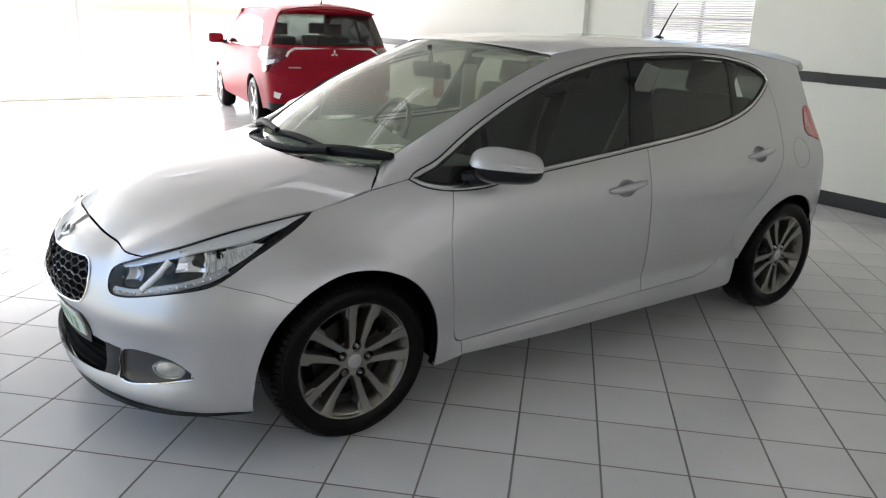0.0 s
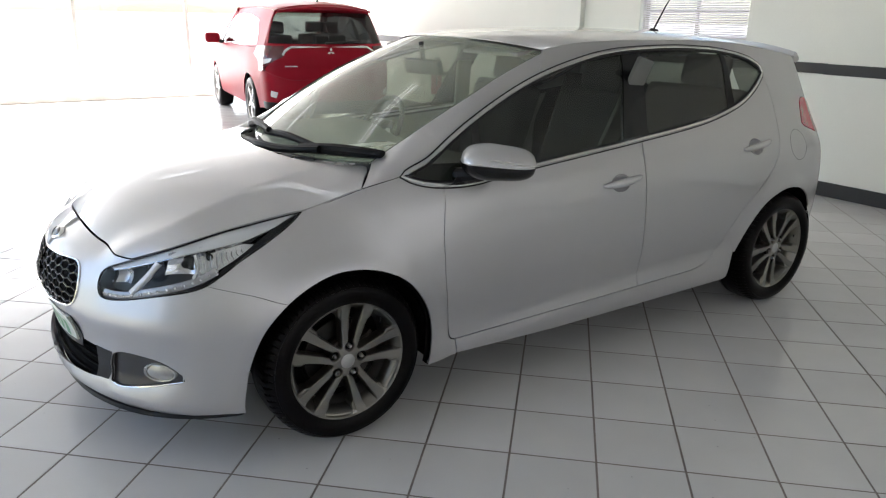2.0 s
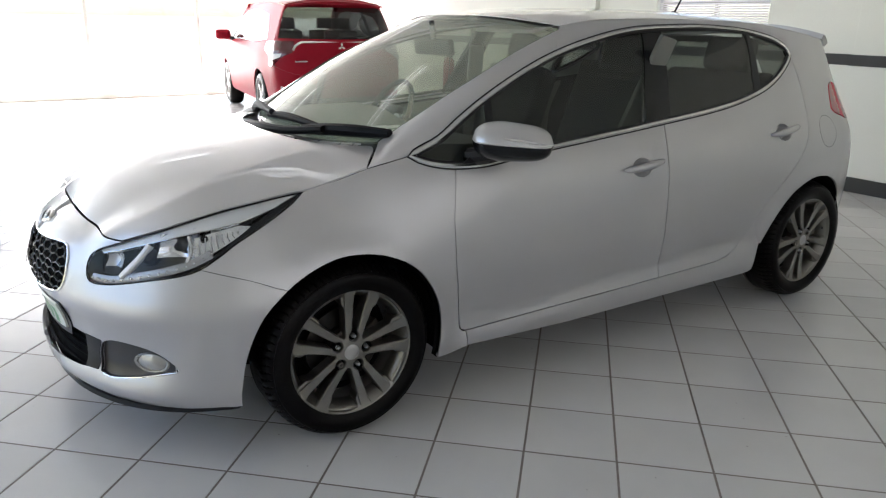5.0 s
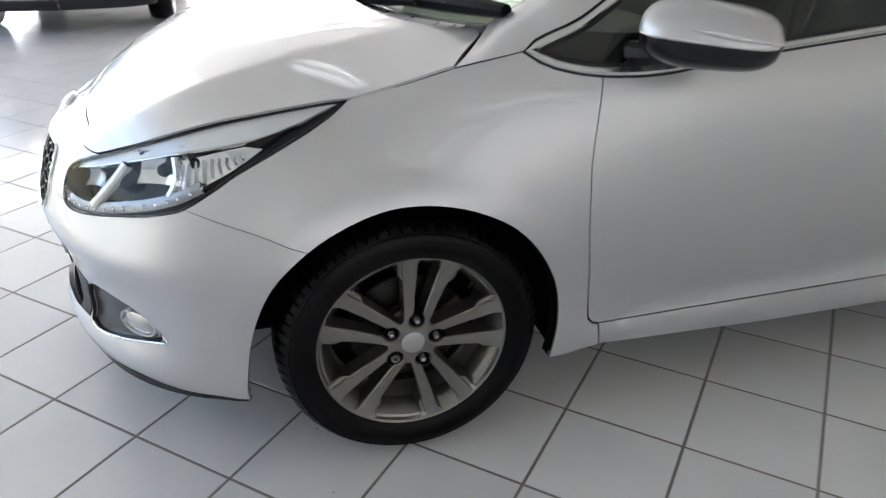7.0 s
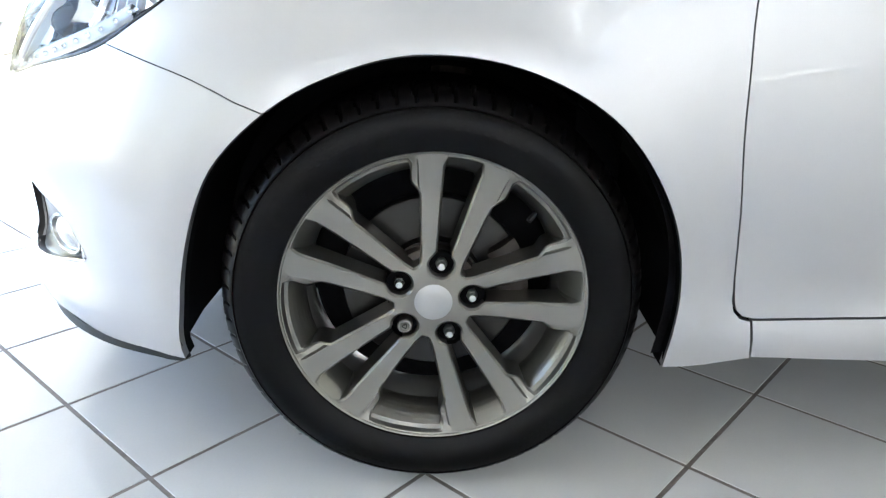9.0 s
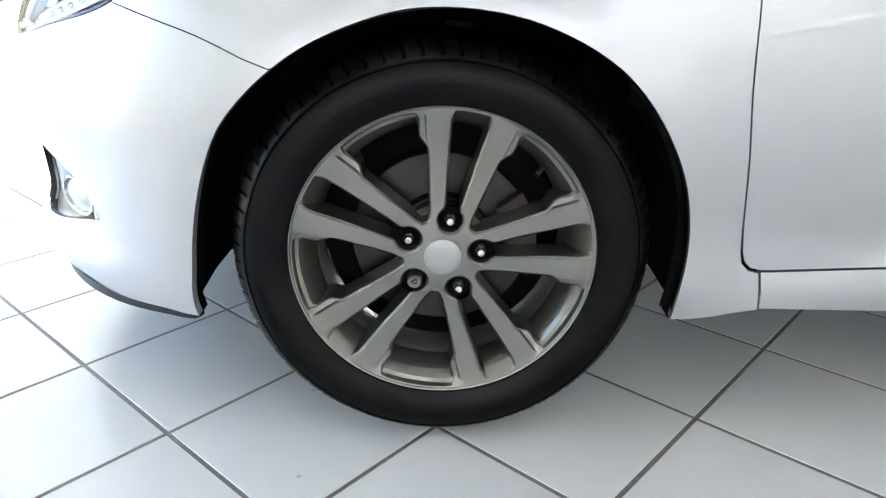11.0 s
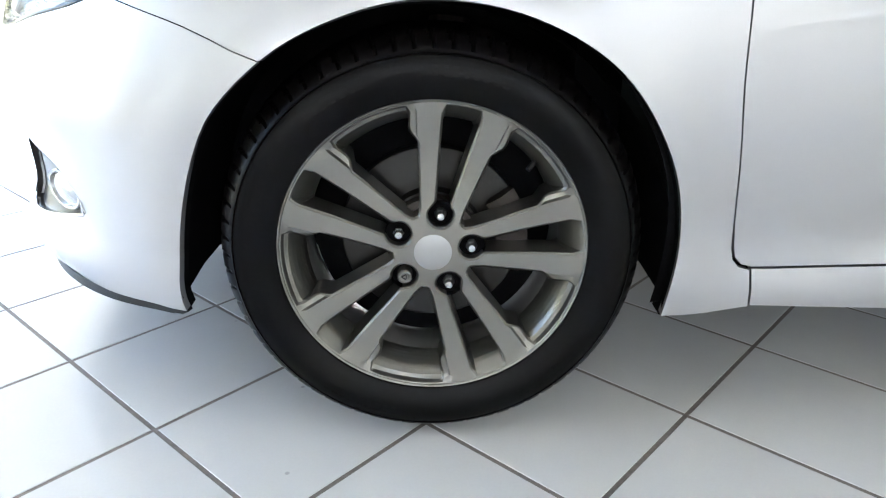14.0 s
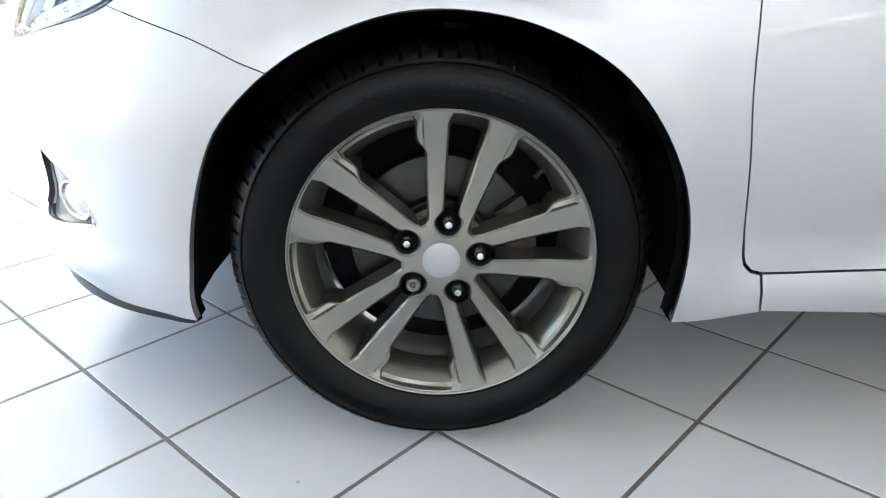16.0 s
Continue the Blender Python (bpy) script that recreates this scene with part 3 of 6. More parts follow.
# how far the side stands in from the widest line, by height
PROFILE = [(0.16, 0.050), (0.20, 0.038), (0.26, 0.030), (0.33, 0.034), (0.42, 0.018), (0.55, 0.004), (0.68, 0.000),
           (0.80, 0.006), (0.88, 0.024), (0.95, 0.062), (1.02, 0.100), (1.10, 0.138), (1.20, 0.182), (1.30, 0.230), (1.38, 0.280),
           (1.42, 0.325), (1.45, 0.40)]
NOSE = [(0.14, -0.72), (0.18, -0.795), (0.215, -0.846), (0.25, -0.852), (0.30, -0.844), (0.40, -0.850), (0.47, -0.860), (0.53, -0.873), (0.60, -0.860), (0.68, -0.834), (0.74, -0.796), (0.80, -0.722), (0.87, -0.60)]
TAIL = [(0.14, 3.30), (0.25, 3.38), (0.40, 3.415), (0.60, 3.40), (0.75, 3.375), (0.90, 3.325), (1.05, 3.245), (1.20, 3.14), (1.32, 3.07), (1.45, 3.0)]


def eased(t, r=0.3):
    """A ramp from 0 to 1 with rounded ends."""
    if t <= -r or t >= 1 + r:
        return 0.0 if t < 0.5 else 1.0
    if t < r:
        return (t + r) ** 2 / (4 * r)
    return t if t <= 1 - r else 1 - (1 + r - t) ** 2 / (4 * r)


def softened(table, spread, lo=0.10, hi=1.50, step=0.004):
    """The table resampled finely and rounded off, so that no knot shows as a line on the panels."""
    n = round((hi - lo) / step) + 1
    raw = np.array([lerp_table(lo + k * step, table) for k in range(n)])
    reach = round(3 * spread / step)
    w = np.exp(-0.5 * (np.arange(-reach, reach + 1) * step / spread) ** 2)
    head, tail = raw[0] - (raw[1] - raw[0]) * np.arange(reach, 0, -1), raw[-1] + (raw[-1] - raw[-2]) * np.arange(1, reach + 1)
    even = np.convolve(np.concatenate([head, raw, tail]), w / w.sum(), "valid").tolist()

    def read(z):
        k = min(max((z - lo) / step, 0.0), n - 1.001)
        i = int(k)
        return even[i] + (even[i + 1] - even[i]) * (k - i)
    return read


DOOR_IN = softened(PROFILE, 0.030)
WING_IN = softened([(0.16, 0.045), (0.21, 0.022), (0.26, 0.020), (0.34, 0.020), (0.42, 0.014), (0.50, 0.003), (0.56, 0.0), (0.62, 0.010), (0.68, 0.034), (0.74, 0.070), (0.80, 0.114), (0.84, 0.143), (0.865, 0.158), (0.92, 0.195), (1.0, 0.26), (1.1, 0.34), (1.3, 0.42)], 0.022)


BUMPER_IN = softened([(0.12, 0.0), (0.205, -0.002), (0.235, -0.010), (0.262, -0.010), (0.29, 0.006), (0.33, 0.016), (0.40, 0.018), (0.46, 0.010), (0.51, -0.003), (0.54, -0.004), (0.60, 0.0), (0.7, 0.0)], 0.009)


def side_in(x, z):
    d = DOOR_IN(z)
    # a crease low on the doors
    if z < 0.62:
        zc = lerp_table(x, [(0.45, 0.300), (0.55, 0.308), (1.0, 0.343), (1.5, 0.370), (2.15, 0.386)])
        e = max(0.034 - 0.20 * (zc - z), 0.023) + 0.30 * max(0.0, 0.24 - z) if z <= zc else 0.004 + 0.030 * max(0.0, 1 - (z - zc) / (0.55 - zc)) ** 1.25
        f = eased((x - 0.40) / 0.16, 0.4) * min(1.0, max(0.0, (2.28 - x) / 0.12)) * eased((0.58 - z) / 0.10, 0.4)
        d += (e - d) * f
    # the wings keep full width higher up than the doors; near the nose all leans in less
    k = eased((x + 0.16) / 0.56, 0.45)
    d = WING_IN(z) * (1 - k) + d * k
    return d


def flare(x, z, y):
    """The side with the flares round the wheel arches, which stand a little proud."""
    for cx in (-0.012, 2.638):
        r = math.hypot(x - cx, z - 0.290)
        if r < 0.44:
            w = min(1.0, max(0.0, (0.438 - r) / 0.034))
            y -= w * w * (3 - 2 * w) * (0.0055 + 0.07 * max(0.0, z - 0.60))
    return y


def nose_round(z):
    return lerp_table(z, [(0.18, 2.2), (0.26, 2.28), (0.35, 2.32), (0.50, 2.2), (0.62, 2.03), (0.72, 2.03), (0.80, 2.3)])


def body(s, z):
    """The outer skin of the near side: s runs from the nose's middle (-1.3) along the side to the tail's middle (3.95)."""
    if s < S_FRONT:
        w = lerp_table(S_FRONT, PLAN_W) - side_in(S_FRONT, z)
        f = min(1.0, (S_FRONT - s) / LAP) * math.pi / 2
        a = S_FRONT - lerp_table(z, NOSE)
        n = nose_round(z)
        # over the grille the nose leans back towards the bonnet
        pull = lerp_table(z, [(0.62, 0.0), (0.68, 0.020), (0.725, 0.050), (0.75, 0.074), (0.80, 0.13)]) * eased((-0.83 - s) / 0.13)
        # a hollow round the fog lamps, and a ledge below them
        r = BUMPER_IN(z) * eased((-0.46 - s) / 0.16)
        x = S_FRONT + pull + r * math.sin(f) - a * max(0, math.sin(f)) ** (2 / n)
        return (x, flare(x, z, r * math.cos(f) - w * max(0, math.cos(f)) ** (2 / n)), z)
    if s > S_REAR:
        w = lerp_table(S_REAR, PLAN_W) - side_in(S_REAR, z)
        f = min(1.0, (s - S_REAR) / LAP) * math.pi / 2
        a = lerp_table(z, TAIL) - S_REAR
        return (S_REAR + a * max(0, math.sin(f)) ** (2 / 1.95), -w * max(0, math.cos(f)) ** (2 / 1.95), z)
    return (s, flare(s, z, side_in(s, z) - lerp_table(s, PLAN_W)), z)


HOOD_MID = [(-0.86, 0.62), (-0.78, 0.710), (-0.738, 0.752), (-0.70, 0.785), (-0.65, 0.818), (-0.58, 0.852), (-0.40, 0.912), (-0.15, 0.950), (0.15, 0.972), (0.40, 0.98)]

LAMP_TOP = curve([(-0.107, 0.867), (-0.272, 0.851), (-0.428, 0.828), (-0.554, 0.796), (-0.672, 0.758), (-0.784, 0.720), (-0.850, 0.696), (-0.880, 0.672), (-0.882, 0.638)], 0.02)
BONNET_LINE = [p for p in LAMP_TOP if p[0] > -0.812] + [(-0.050, 0.880), (0.0, 0.891), (0.06, 0.907), (0.118, 0.923)]
EDGE3 = sorted(body(*p) for p in BONNET_LINE)
HOOD_EDGE = [(-0.86, 0.62), (-0.74, 0.68)] + [(p[0], p[2]) for p in EDGE3[::2]] + [(0.30, 0.955)]
HOOD_W = [(-0.86, 0.40), (-0.74, 0.48)] + [(p[0], -p[1] - 0.0008) for p in EDGE3[::2]] + [(0.30, 0.81)]


def hood(x, y):
    w = lerp_table(x, HOOD_W)
    u = abs(y) / w
    zm, ze = lerp_table(x, HOOD_MID), lerp_table(x, HOOD_EDGE)
    # a soft crease on each side, beyond which the bonnet falls faster
    uc = lerp_table(x, [(-0.70, 0.86), (-0.50, 0.86), (-0.30, 0.775), (0.06, 0.63)])
    q = lerp_table(x, [(-0.74, 0.70), (-0.60, 0.55), (-0.40, 0.40), (0.0, 0.27)])
    p0 = 1 - q * (u / uc) ** 2
    p1 = (1 - q) * (1 - ((u - uc) / (1 - uc)))
    k = lerp_table(x, [(-0.74, 0.07), (-0.60, 0.045), (-0.40, 0.028), (0.1, 0.022)])
    d = max(k - abs(p0 - p1), 0.0) / k
    return (x, y, ze + (zm - ze) * (min(p0, p1) - d * d * k * 0.25))


def screen(y, v):
    """The windscreen: v from 0 at its foot to 1 at the roof."""
    u = abs(y) / 0.70
    x0, z0 = 0.10 + 0.20 * u ** 2.2, 0.945 + 0.04 * u * u
    x1, z1 = 0.93 + 0.155 * u ** 2, 1.425 - 0.05 * u ** 2.2
    yy = y * (1 - 0.14 * v)
    bow = 0.035 * math.sin(math.pi * v)
    return (x0 + (x1 - x0) * v - bow * 0.45, yy, z0 + (z1 - z0) * v + bow)


ROOF_MID = [(0.9, 1.420), (1.1, 1.443), (1.4, 1.462), (1.8, 1.468), (2.2, 1.458), (2.6, 1.428), (3.0, 1.385)]


def roof(x, y):
    u = abs(y) / 0.58
    return (x, y, lerp_table(x, ROOF_MID) - 0.055 * min(1.6, u) ** 2.8)


def rail(x, k):
    """The roof: k from -1 at the near rail over the middle to 1 at the far rail."""
    z = lerp_table(x, [(0.95, 1.362), (1.0, 1.371), (1.166, 1.397), (1.32, 1.411), (1.7, 1.420), (2.1, 1.420), (2.4, 1.408), (2.75, 1.364), (3.0, 1.325)])
    xe, ye, ze = body(min(x, S_REAR), z)
    if x > S_REAR:
        ye = ye * (1 - 0.5 * (x - S_REAR))
    zm = lerp_table(x, ROOF_MID)
    return (x, -ye * k, zm - (zm - z) * abs(k) ** 2.7)


car = thing("hatchback_car", "silver metallic five-door hatchback car with clean gloss paint on tiles", "car")


def both(name, geo, mat, parent=(None, None), label="", **kw):
    """A part on the near side and its mirror twin on the far side."""
    near = part(name, geo, mat, parent[0] or car, label, **kw)
    far = part(name, geo.mirrored(), mat, parent[1] or car, label, **kw)
    return near, far


LIP_Y = 0.562


def on_nose(y, z):
    """Where the nose's skin stands at a place across and a height."""
    w = lerp_table(S_FRONT, PLAN_W) - side_in(S_FRONT, z)
    f = math.acos(min(1.0, (abs(y) / w) ** (nose_round(z) / 2)))
    return (S_FRONT - f / (math.pi / 2) * LAP, z)


def lip_line(u):
    """Where the bonnet's lip meets the nose, on the body's skin."""
    y = LIP_Y * abs(u)
    return on_nose(y, lerp_table(y, [(0, 0.751), (0.10, 0.750), (0.20, 0.746), (0.30, 0.740), (0.40, 0.734), (0.48, 0.731), (LIP_Y, 0.7295)]))


@functools.lru_cache(None)
def lip_shift(u):
    xf = lerp_table(u, [(0, -0.738), (0.4, -0.727), (0.7, -0.703), (0.85, -0.683), (0.94, -0.672), (1.0, -0.663)])
    s, z = lip_line(u)
    p = Vector(body(s, z + 0.0025))
    p.y = -p.y
    return xf, p - Vector(hood(xf, u * lerp_table(xf, HOOD_W)))


def hood_uv(a, u):
    """a from 0 at the bonnet's lip to 1 at the screen, u across."""
    xf, d = lip_shift(round(abs(u), 4))
    xr = lerp_table(abs(u), [(0, 0.012), (0.28, 0.030), (0.5, 0.072), (0.65, 0.138), (0.7501, 0.226), (0.80, 0.213), (0.9, 0.165), (1.0, 0.117)])
    x = xf + (xr - xf) * a
    x, y, z = hood(x, u * lerp_table(x, HOOD_W))
    k = max(0.0, 1 - a / 0.6) ** 1.7
    return (x + d.x * k + 0.002 * k, y + (d.y if u > 0 else -d.y) * k, z + d.z * k)


ARCH_F = curve([(-0.366, 0.206), (-0.342, 0.337), (-0.296, 0.491), (-0.220, 0.593), (-0.105, 0.651), (0.005, 0.668), (0.13, 0.646), (0.245, 0.580), (0.327, 0.465), (0.362, 0.34), (0.352, 0.206)], 0.02)
ARCH_R = curve([(2.235, 0.215), (2.265, 0.36), (2.33, 0.492), (2.428, 0.592), (2.545, 0.650), (2.655, 0.667), (2.78, 0.645), (2.89, 0.585), (2.975, 0.472), (3.015, 0.34), (3.02, 0.206)], 0.02)
SEAM = curve([(-0.224, 0.591), (-0.262, 0.604), (-0.332, 0.630), (-0.410, 0.650), (-0.484, 0.667)], 0.03)
LAMP_LOW = curve([(-0.882, 0.638), (-0.870, 0.606), (-0.842, 0.595), (-0.770, 0.602), (-0.654, 0.626), (-0.542, 0.648), (-0.484, 0.667), (-0.448, 0.688), (-0.414, 0.709), (-0.360, 0.741), (-0.214, 0.801), (-0.150, 0.835), (-0.107, 0.867)], 0.02)
JUNCTION = -0.484
LAMP = LAMP_LOW[:-1] + LAMP_TOP[:-1]
HOOD_LINE = [lip_line(u) for u in (0.0, 0.15, 0.3, 0.45, 0.6, 0.7, 0.8, 0.9, 0.96, 1.0)]
GRILLE = curve([(-1.300, 0.660), (-1.174, 0.668), (-1.080, 0.677), (-1.016, 0.674), (-0.976, 0.636), (-0.970, 0.595), (-0.982, 0.556), (-1.022, 0.536), (-1.108, 0.526), (-1.232, 0.516), (-1.300, 0.517)], 0.02)
LOWGRILLE = curve([(-1.300, 0.395), (-1.168, 0.397), (-0.990, 0.401), (-0.908, 0.393), (-0.882, 0.377), (-0.886, 0.326), (-0.928, 0.290), (-1.070, 0.276), (-1.206, 0.265), (-1.300, 0.256)], 0.025)
FOG = curve([(-0.876, 0.347), (-0.860, 0.388), (-0.818, 0.408), (-0.740, 0.410), (-0.650, 0.396), (-0.588, 0.367), (-0.556, 0.336), (-0.610, 0.320), (-0.716, 0.298), (-0.824, 0.283), (-0.874, 0.290)], 0.02)

# front bumper, both halves in one shell
loop = [(-1.300, 0.205), (-0.990, 0.190), (-0.768, 0.192), (-0.558, 0.200), (-0.422, 0.206)] + ARCH_F[:[i for i, p in enumerate(ARCH_F) if p[0] < -0.232][-1] + 1] + SEAM
join = [p for p in LAMP_LOW if p[0] < JUNCTION - 0.005][::-1]
lamp_front = [p for p in LAMP_TOP if p[0] < -0.798][::-1]
loop = loop + join + [p for p in lamp_front if p[1] < HOOD_LINE[-1][1] - 0.004] + HOOD_LINE[::-1] + [(-1.300, 0.700)]
half = sheet(body, loop + [GRILLE[0]] + GRILLE[1:-1] + [GRILLE[-1], (-1.300, 0.450)] + [LOWGRILLE[0]] + LOWGRILLE[1:], [FOG], step=0.03, gap=0.0010, flange=0.012)
g = whole(half)
part("front_bumper", g, M_SILVER, car, smooth=70)
# dark lip under the bumper
lip = [(-1.299, 0.184), (-1.0, 0.178), (-0.76, 0.180), (-0.54, 0.187), (-0.43, 0.193), (-0.380, 0.198), (-0.370, 0.203), (-0.371, 0.2075), (-0.40, 0.208), (-0.54, 0.204), (-0.76, 0.197), (-1.0, 0.196), (-1.299, 0.207)]


def lip_face(s, z):
    """The lip drops straight from the bumper's lower edge, a little set back."""
    q = body(s, 0.207)
    return Vector((q[0] + 0.004, q[1] + 0.003, z))


half = sheet(lip_face, lip, step=0.03, flange=0.012)
part("bumper_lip", whole(half), M_TRIM, car, "black plastic lower lip")
# wings
DOOR_FRONT = [(0.430, 0.916), (0.412, 0.82), (0.402, 0.737), (0.404, 0.66), (0.411, 0.56), (0.426, 0.463), (0.440, 0.36)]
loop = [p for p in LAMP_LOW if p[0] > JUNCTION + 0.005] + [(-0.050, 0.880), (0.0, 0.891), (0.06, 0.907), (0.118, 0.923), (0.20, 0.940), (0.262, 0.953), (0.29, 0.944), (0.35, 0.928), (0.40, 0.918)] + curve(DOOR_FRONT, 0.03)
loop += [(0.445, 0.318), (0.450, 0.300), (0.461, 0.288), (0.478, 0.2835), (0.486, 0.221), (0.42, 0.207)] + [p for p in ARCH_F if p[0] > -0.222][::-1] + SEAM
wing = both("front_wing", sheet(body, loop, gap=0.0007, step=0.03), M_SILVER, smooth=70)

# doors
HANDLES = [((1.225, 0.829), (1.462, 0.850)), ((2.232, 0.900), (2.470, 0.928))]


def cup_loop(k, grow=0.0):
    (x0, z0), (x1, z1) = HANDLES[k]
    cx, cz = x0 + (x1 - x0) * 0.47, z0 + (z1 - z0) * 0.46 - 0.006
    return cx, cz, [(cx + (0.056 + grow) * math.cos(a), cz + (0.037 + grow) * math.sin(a)) for a in [q * math.tau / 28 for q in range(28)]]


BELT = curve([(0.275, 0.955), (0.33, 0.932), (0.42, 0.916), (0.555, 0.914), (0.70, 0.930), (0.876, 0.947), (1.16, 0.970), (1.53, 1.001), (1.868, 1.032), (2.10, 1.065), (2.30, 1.112), (2.433, 1.166), (2.53, 1.225), (2.567, 1.258)], 0.03)
WIN_TOP = curve([(2.567, 1.258), (2.558, 1.290), (2.515, 1.318), (2.447, 1.343), (2.271, 1.374), (2.10, 1.386), (1.913, 1.391), (1.621, 1.384), (1.45, 1.371), (1.302, 1.349), (1.119, 1.311), (0.944, 1.262), (0.778, 1.200), (0.615, 1.128), (0.50, 1.066), (0.40, 1.006), (0.32, 0.975), (0.275, 0.955)], 0.03)
WINDOWS = BELT[:-1] + WIN_TOP[:-1]
belt_f = [p for p in BELT if 0.44 < p[0] < 1.50]
belt_r = [p for p in BELT if 1.535 < p[0]]
FRONT_SHUT = curve(DOOR_FRONT[::-1], 0.03)
MID_SHUT = curve([(1.527, 0.999), (1.502, 0.90), (1.497, 0.825), (1.503, 0.643), (1.517, 0.447), (1.523, 0.313)], 0.03)
loop = [(0.447, 0.318), (0.452, 0.302), (0.463, 0.291), (0.480, 0.287), (0.50, 0.287), (0.75, 0.294), (1.03, 0.301), (1.30, 0.307), (1.521, 0.312)] + MID_SHUT[::-1][1:] + belt_f[::-1] + [(0.431, 0.913)] + FRONT_SHUT[::-1][1:]
door_f = both("front_door", sheet(body, loop, [cup_loop(0)[2]], gap=0.0017, step=0.03), M_SILVER)
REAR_SHUT = curve([(1.911, 0.320), (2.00, 0.335), (2.08, 0.372), (2.135, 0.43), (2.169, 0.496), (2.225, 0.565), (2.30, 0.628), (2.40, 0.71), (2.49, 0.80), (2.555, 0.90), (2.59, 1.0), (2.598, 1.10), (2.588, 1.19), (2.567, 1.258)], 0.03)
loop = [(1.524, 0.312), (1.72, 0.316)] + REAR_SHUT + belt_r[::-1][1:] + [(1.531, 1.000)] + MID_SHUT[1:]
door_r = both("rear_door", sheet(body, loop, [cup_loop(1)[2]], gap=0.0020, step=0.03), M_SILVER)

# sill
loop = [(0.487, 0.221), (1.0, 0.207), (1.6, 0.211), (2.20, 0.214), (2.225, 0.225), (2.24, 0.300), (2.25, 0.36), (2.20, 0.50), (2.169, 0.496), (2.135, 0.43), (2.08, 0.372), (2.00, 0.335), (1.911, 0.320), (1.72, 0.316), (1.3, 0.307), (1.03, 0.301), (0.75, 0.294), (0.50, 0.287), (0.479, 0.2855)]
both("sill", sheet(lambda s, z: Vector(body(s, z)) + Vector((0, 0.001, 0)), loop, gap=0.0026, step=0.03), M_SILVER)

# rear quarter with the pillar, rear bumper, tail
RAIL_Z = [(0.20, 1.005), (0.24, 1.024), (0.60, 1.170), (0.80, 1.268), (1.0, 1.371), (1.166, 1.397), (1.32, 1.411), (1.7, 1.420), (2.1, 1.420), (2.4, 1.408), (2.75, 1.364), (2.95, 1.333)]
TAILLAMP = curve([(2.845, 0.990), (2.90, 1.108), (2.97, 1.116), (3.10, 1.09), (3.28, 1.06), (3.40, 1.02), (3.38, 0.95), (3.25, 0.925), (3.06, 0.928), (2.93, 0.950)], 0.03)
TAILLAMP = TAILLAMP + [(2.87, 0.968)]
loop = [(2.25, 0.36)] + [p for p in ARCH_R if p[1] > 0.36 and p[0] < 2.96] + [(2.975, 0.52), (3.10, 0.60), (3.30, 0.66), (3.42, 0.70), (3.42, 0.92), (3.36, 1.06), (3.22, 1.2), (3.05, 1.32), (2.95, 1.333)]
loop += [p for p in curve(RAIL_Z, 0.03)[::-1] if 2.60 < p[0] < 2.94] + [(2.60, 1.386), (2.575, 1.30)] + REAR_SHUT[::-1][:-1]
loop = [p for p in loop if not (p[0] < 2.19 and p[1] < 0.49)]
both("rear_quarter", sheet(body, loop, [TAILLAMP], gap=0.0007, step=0.03), M_SILVER)
both("tail_lamp", sheet(body, TAILLAMP, gap=0.003, step=0.03, lift=0.003), M_REDLENS, label="red rear lamp lens")
loop = [p for p in ARCH_R if p[0] > 2.95 and p[1] < 0.53] + [(3.03, 0.19), (3.5, 0.19), (3.95, 0.19), (3.95, 0.72), (3.6, 0.71), (3.42, 0.70), (3.30, 0.66), (3.10, 0.60), (2.978, 0.525)]
half = sheet(body, loop, gap=0.0007, step=0.04)
part("rear_bumper", whole(half), M_SILVER, car)
GLASS_R = [(3.44, 1.03), (3.95, 1.03), (3.95, 1.29), (3.40, 1.29), (3.36, 1.26)]
half = sheet(body, [(3.42, 0.70), (3.95, 0.72), (3.95, 1.028), (3.44, 1.03), (3.36, 1.26), (3.40, 1.292), (3.95, 1.292), (3.95, 1.335), (3.2, 1.335), (3.06, 1.322), (3.22, 1.2), (3.36, 1.06), (3.42, 0.92)], gap=0.0007, step=0.04)
part("tailgate", whole(half), M_SILVER, car)
half = sheet(body, GLASS_R, gap=-0.004, step=0.05, lift=-0.004)
part("rear_window", whole(half), M_TINT, car, "dark tinted rear window")

# side frame: roof rails and raked front pillars
outer = [p for p in curve(RAIL_Z, 0.03) if 1.07 <= p[0] < 2.60]
loop = outer + [(2.60, 1.386), (2.575, 1.30)] + [p for p in WIN_TOP if p[0] > 1.0]
both("roof_rail", sheet(body, loop, gap=0.001, step=0.03), M_SILVER)


def screen_side(v):
    return lerp_table(v, [(0.0, 0.605), (0.05, 0.615), (0.24, 0.660), (0.55, 0.702), (0.80, 0.704), (1.0, 0.705)])


foot = [(0.119, 0.925), (0.16, 0.934), (0.20, 0.942), (0.24, 0.950), (0.265, 0.956)] + [(p[0] - 0.003, p[1] + 0.004) for p in WIN_TOP[::-1] if 0.29 < p[0] < 1.0] + [(1.002, 1.284)]
foot3 = [Vector(body(*p)) for p in foot]
run = [0.0]
for p, q in zip(foot3[:-1], foot3[1:]):
    run.append(run[-1] + (q - p).length)


def front_pillar(t, w):
    """t up the pillar, w from the window line to the windscreen."""
    a = Vector([lerp_table(t * run[-1], list(zip(run, [p[k] for p in foot3]))) for k in range(3)])
    b = Vector(screen(-screen_side(t), t)) + Vector((0, 0, 0.006))
    side = b - a
    out = side.cross(Vector((0.85, 0.1, 0.5))).normalized()
    if out.y > 0:
        out = -out
    return a + side * w + (out * 0.005 + Vector((0, 0, 0.001))) * math.sin(math.pi * w) ** 0.8 * (1 - 0.85 * t ** 3)


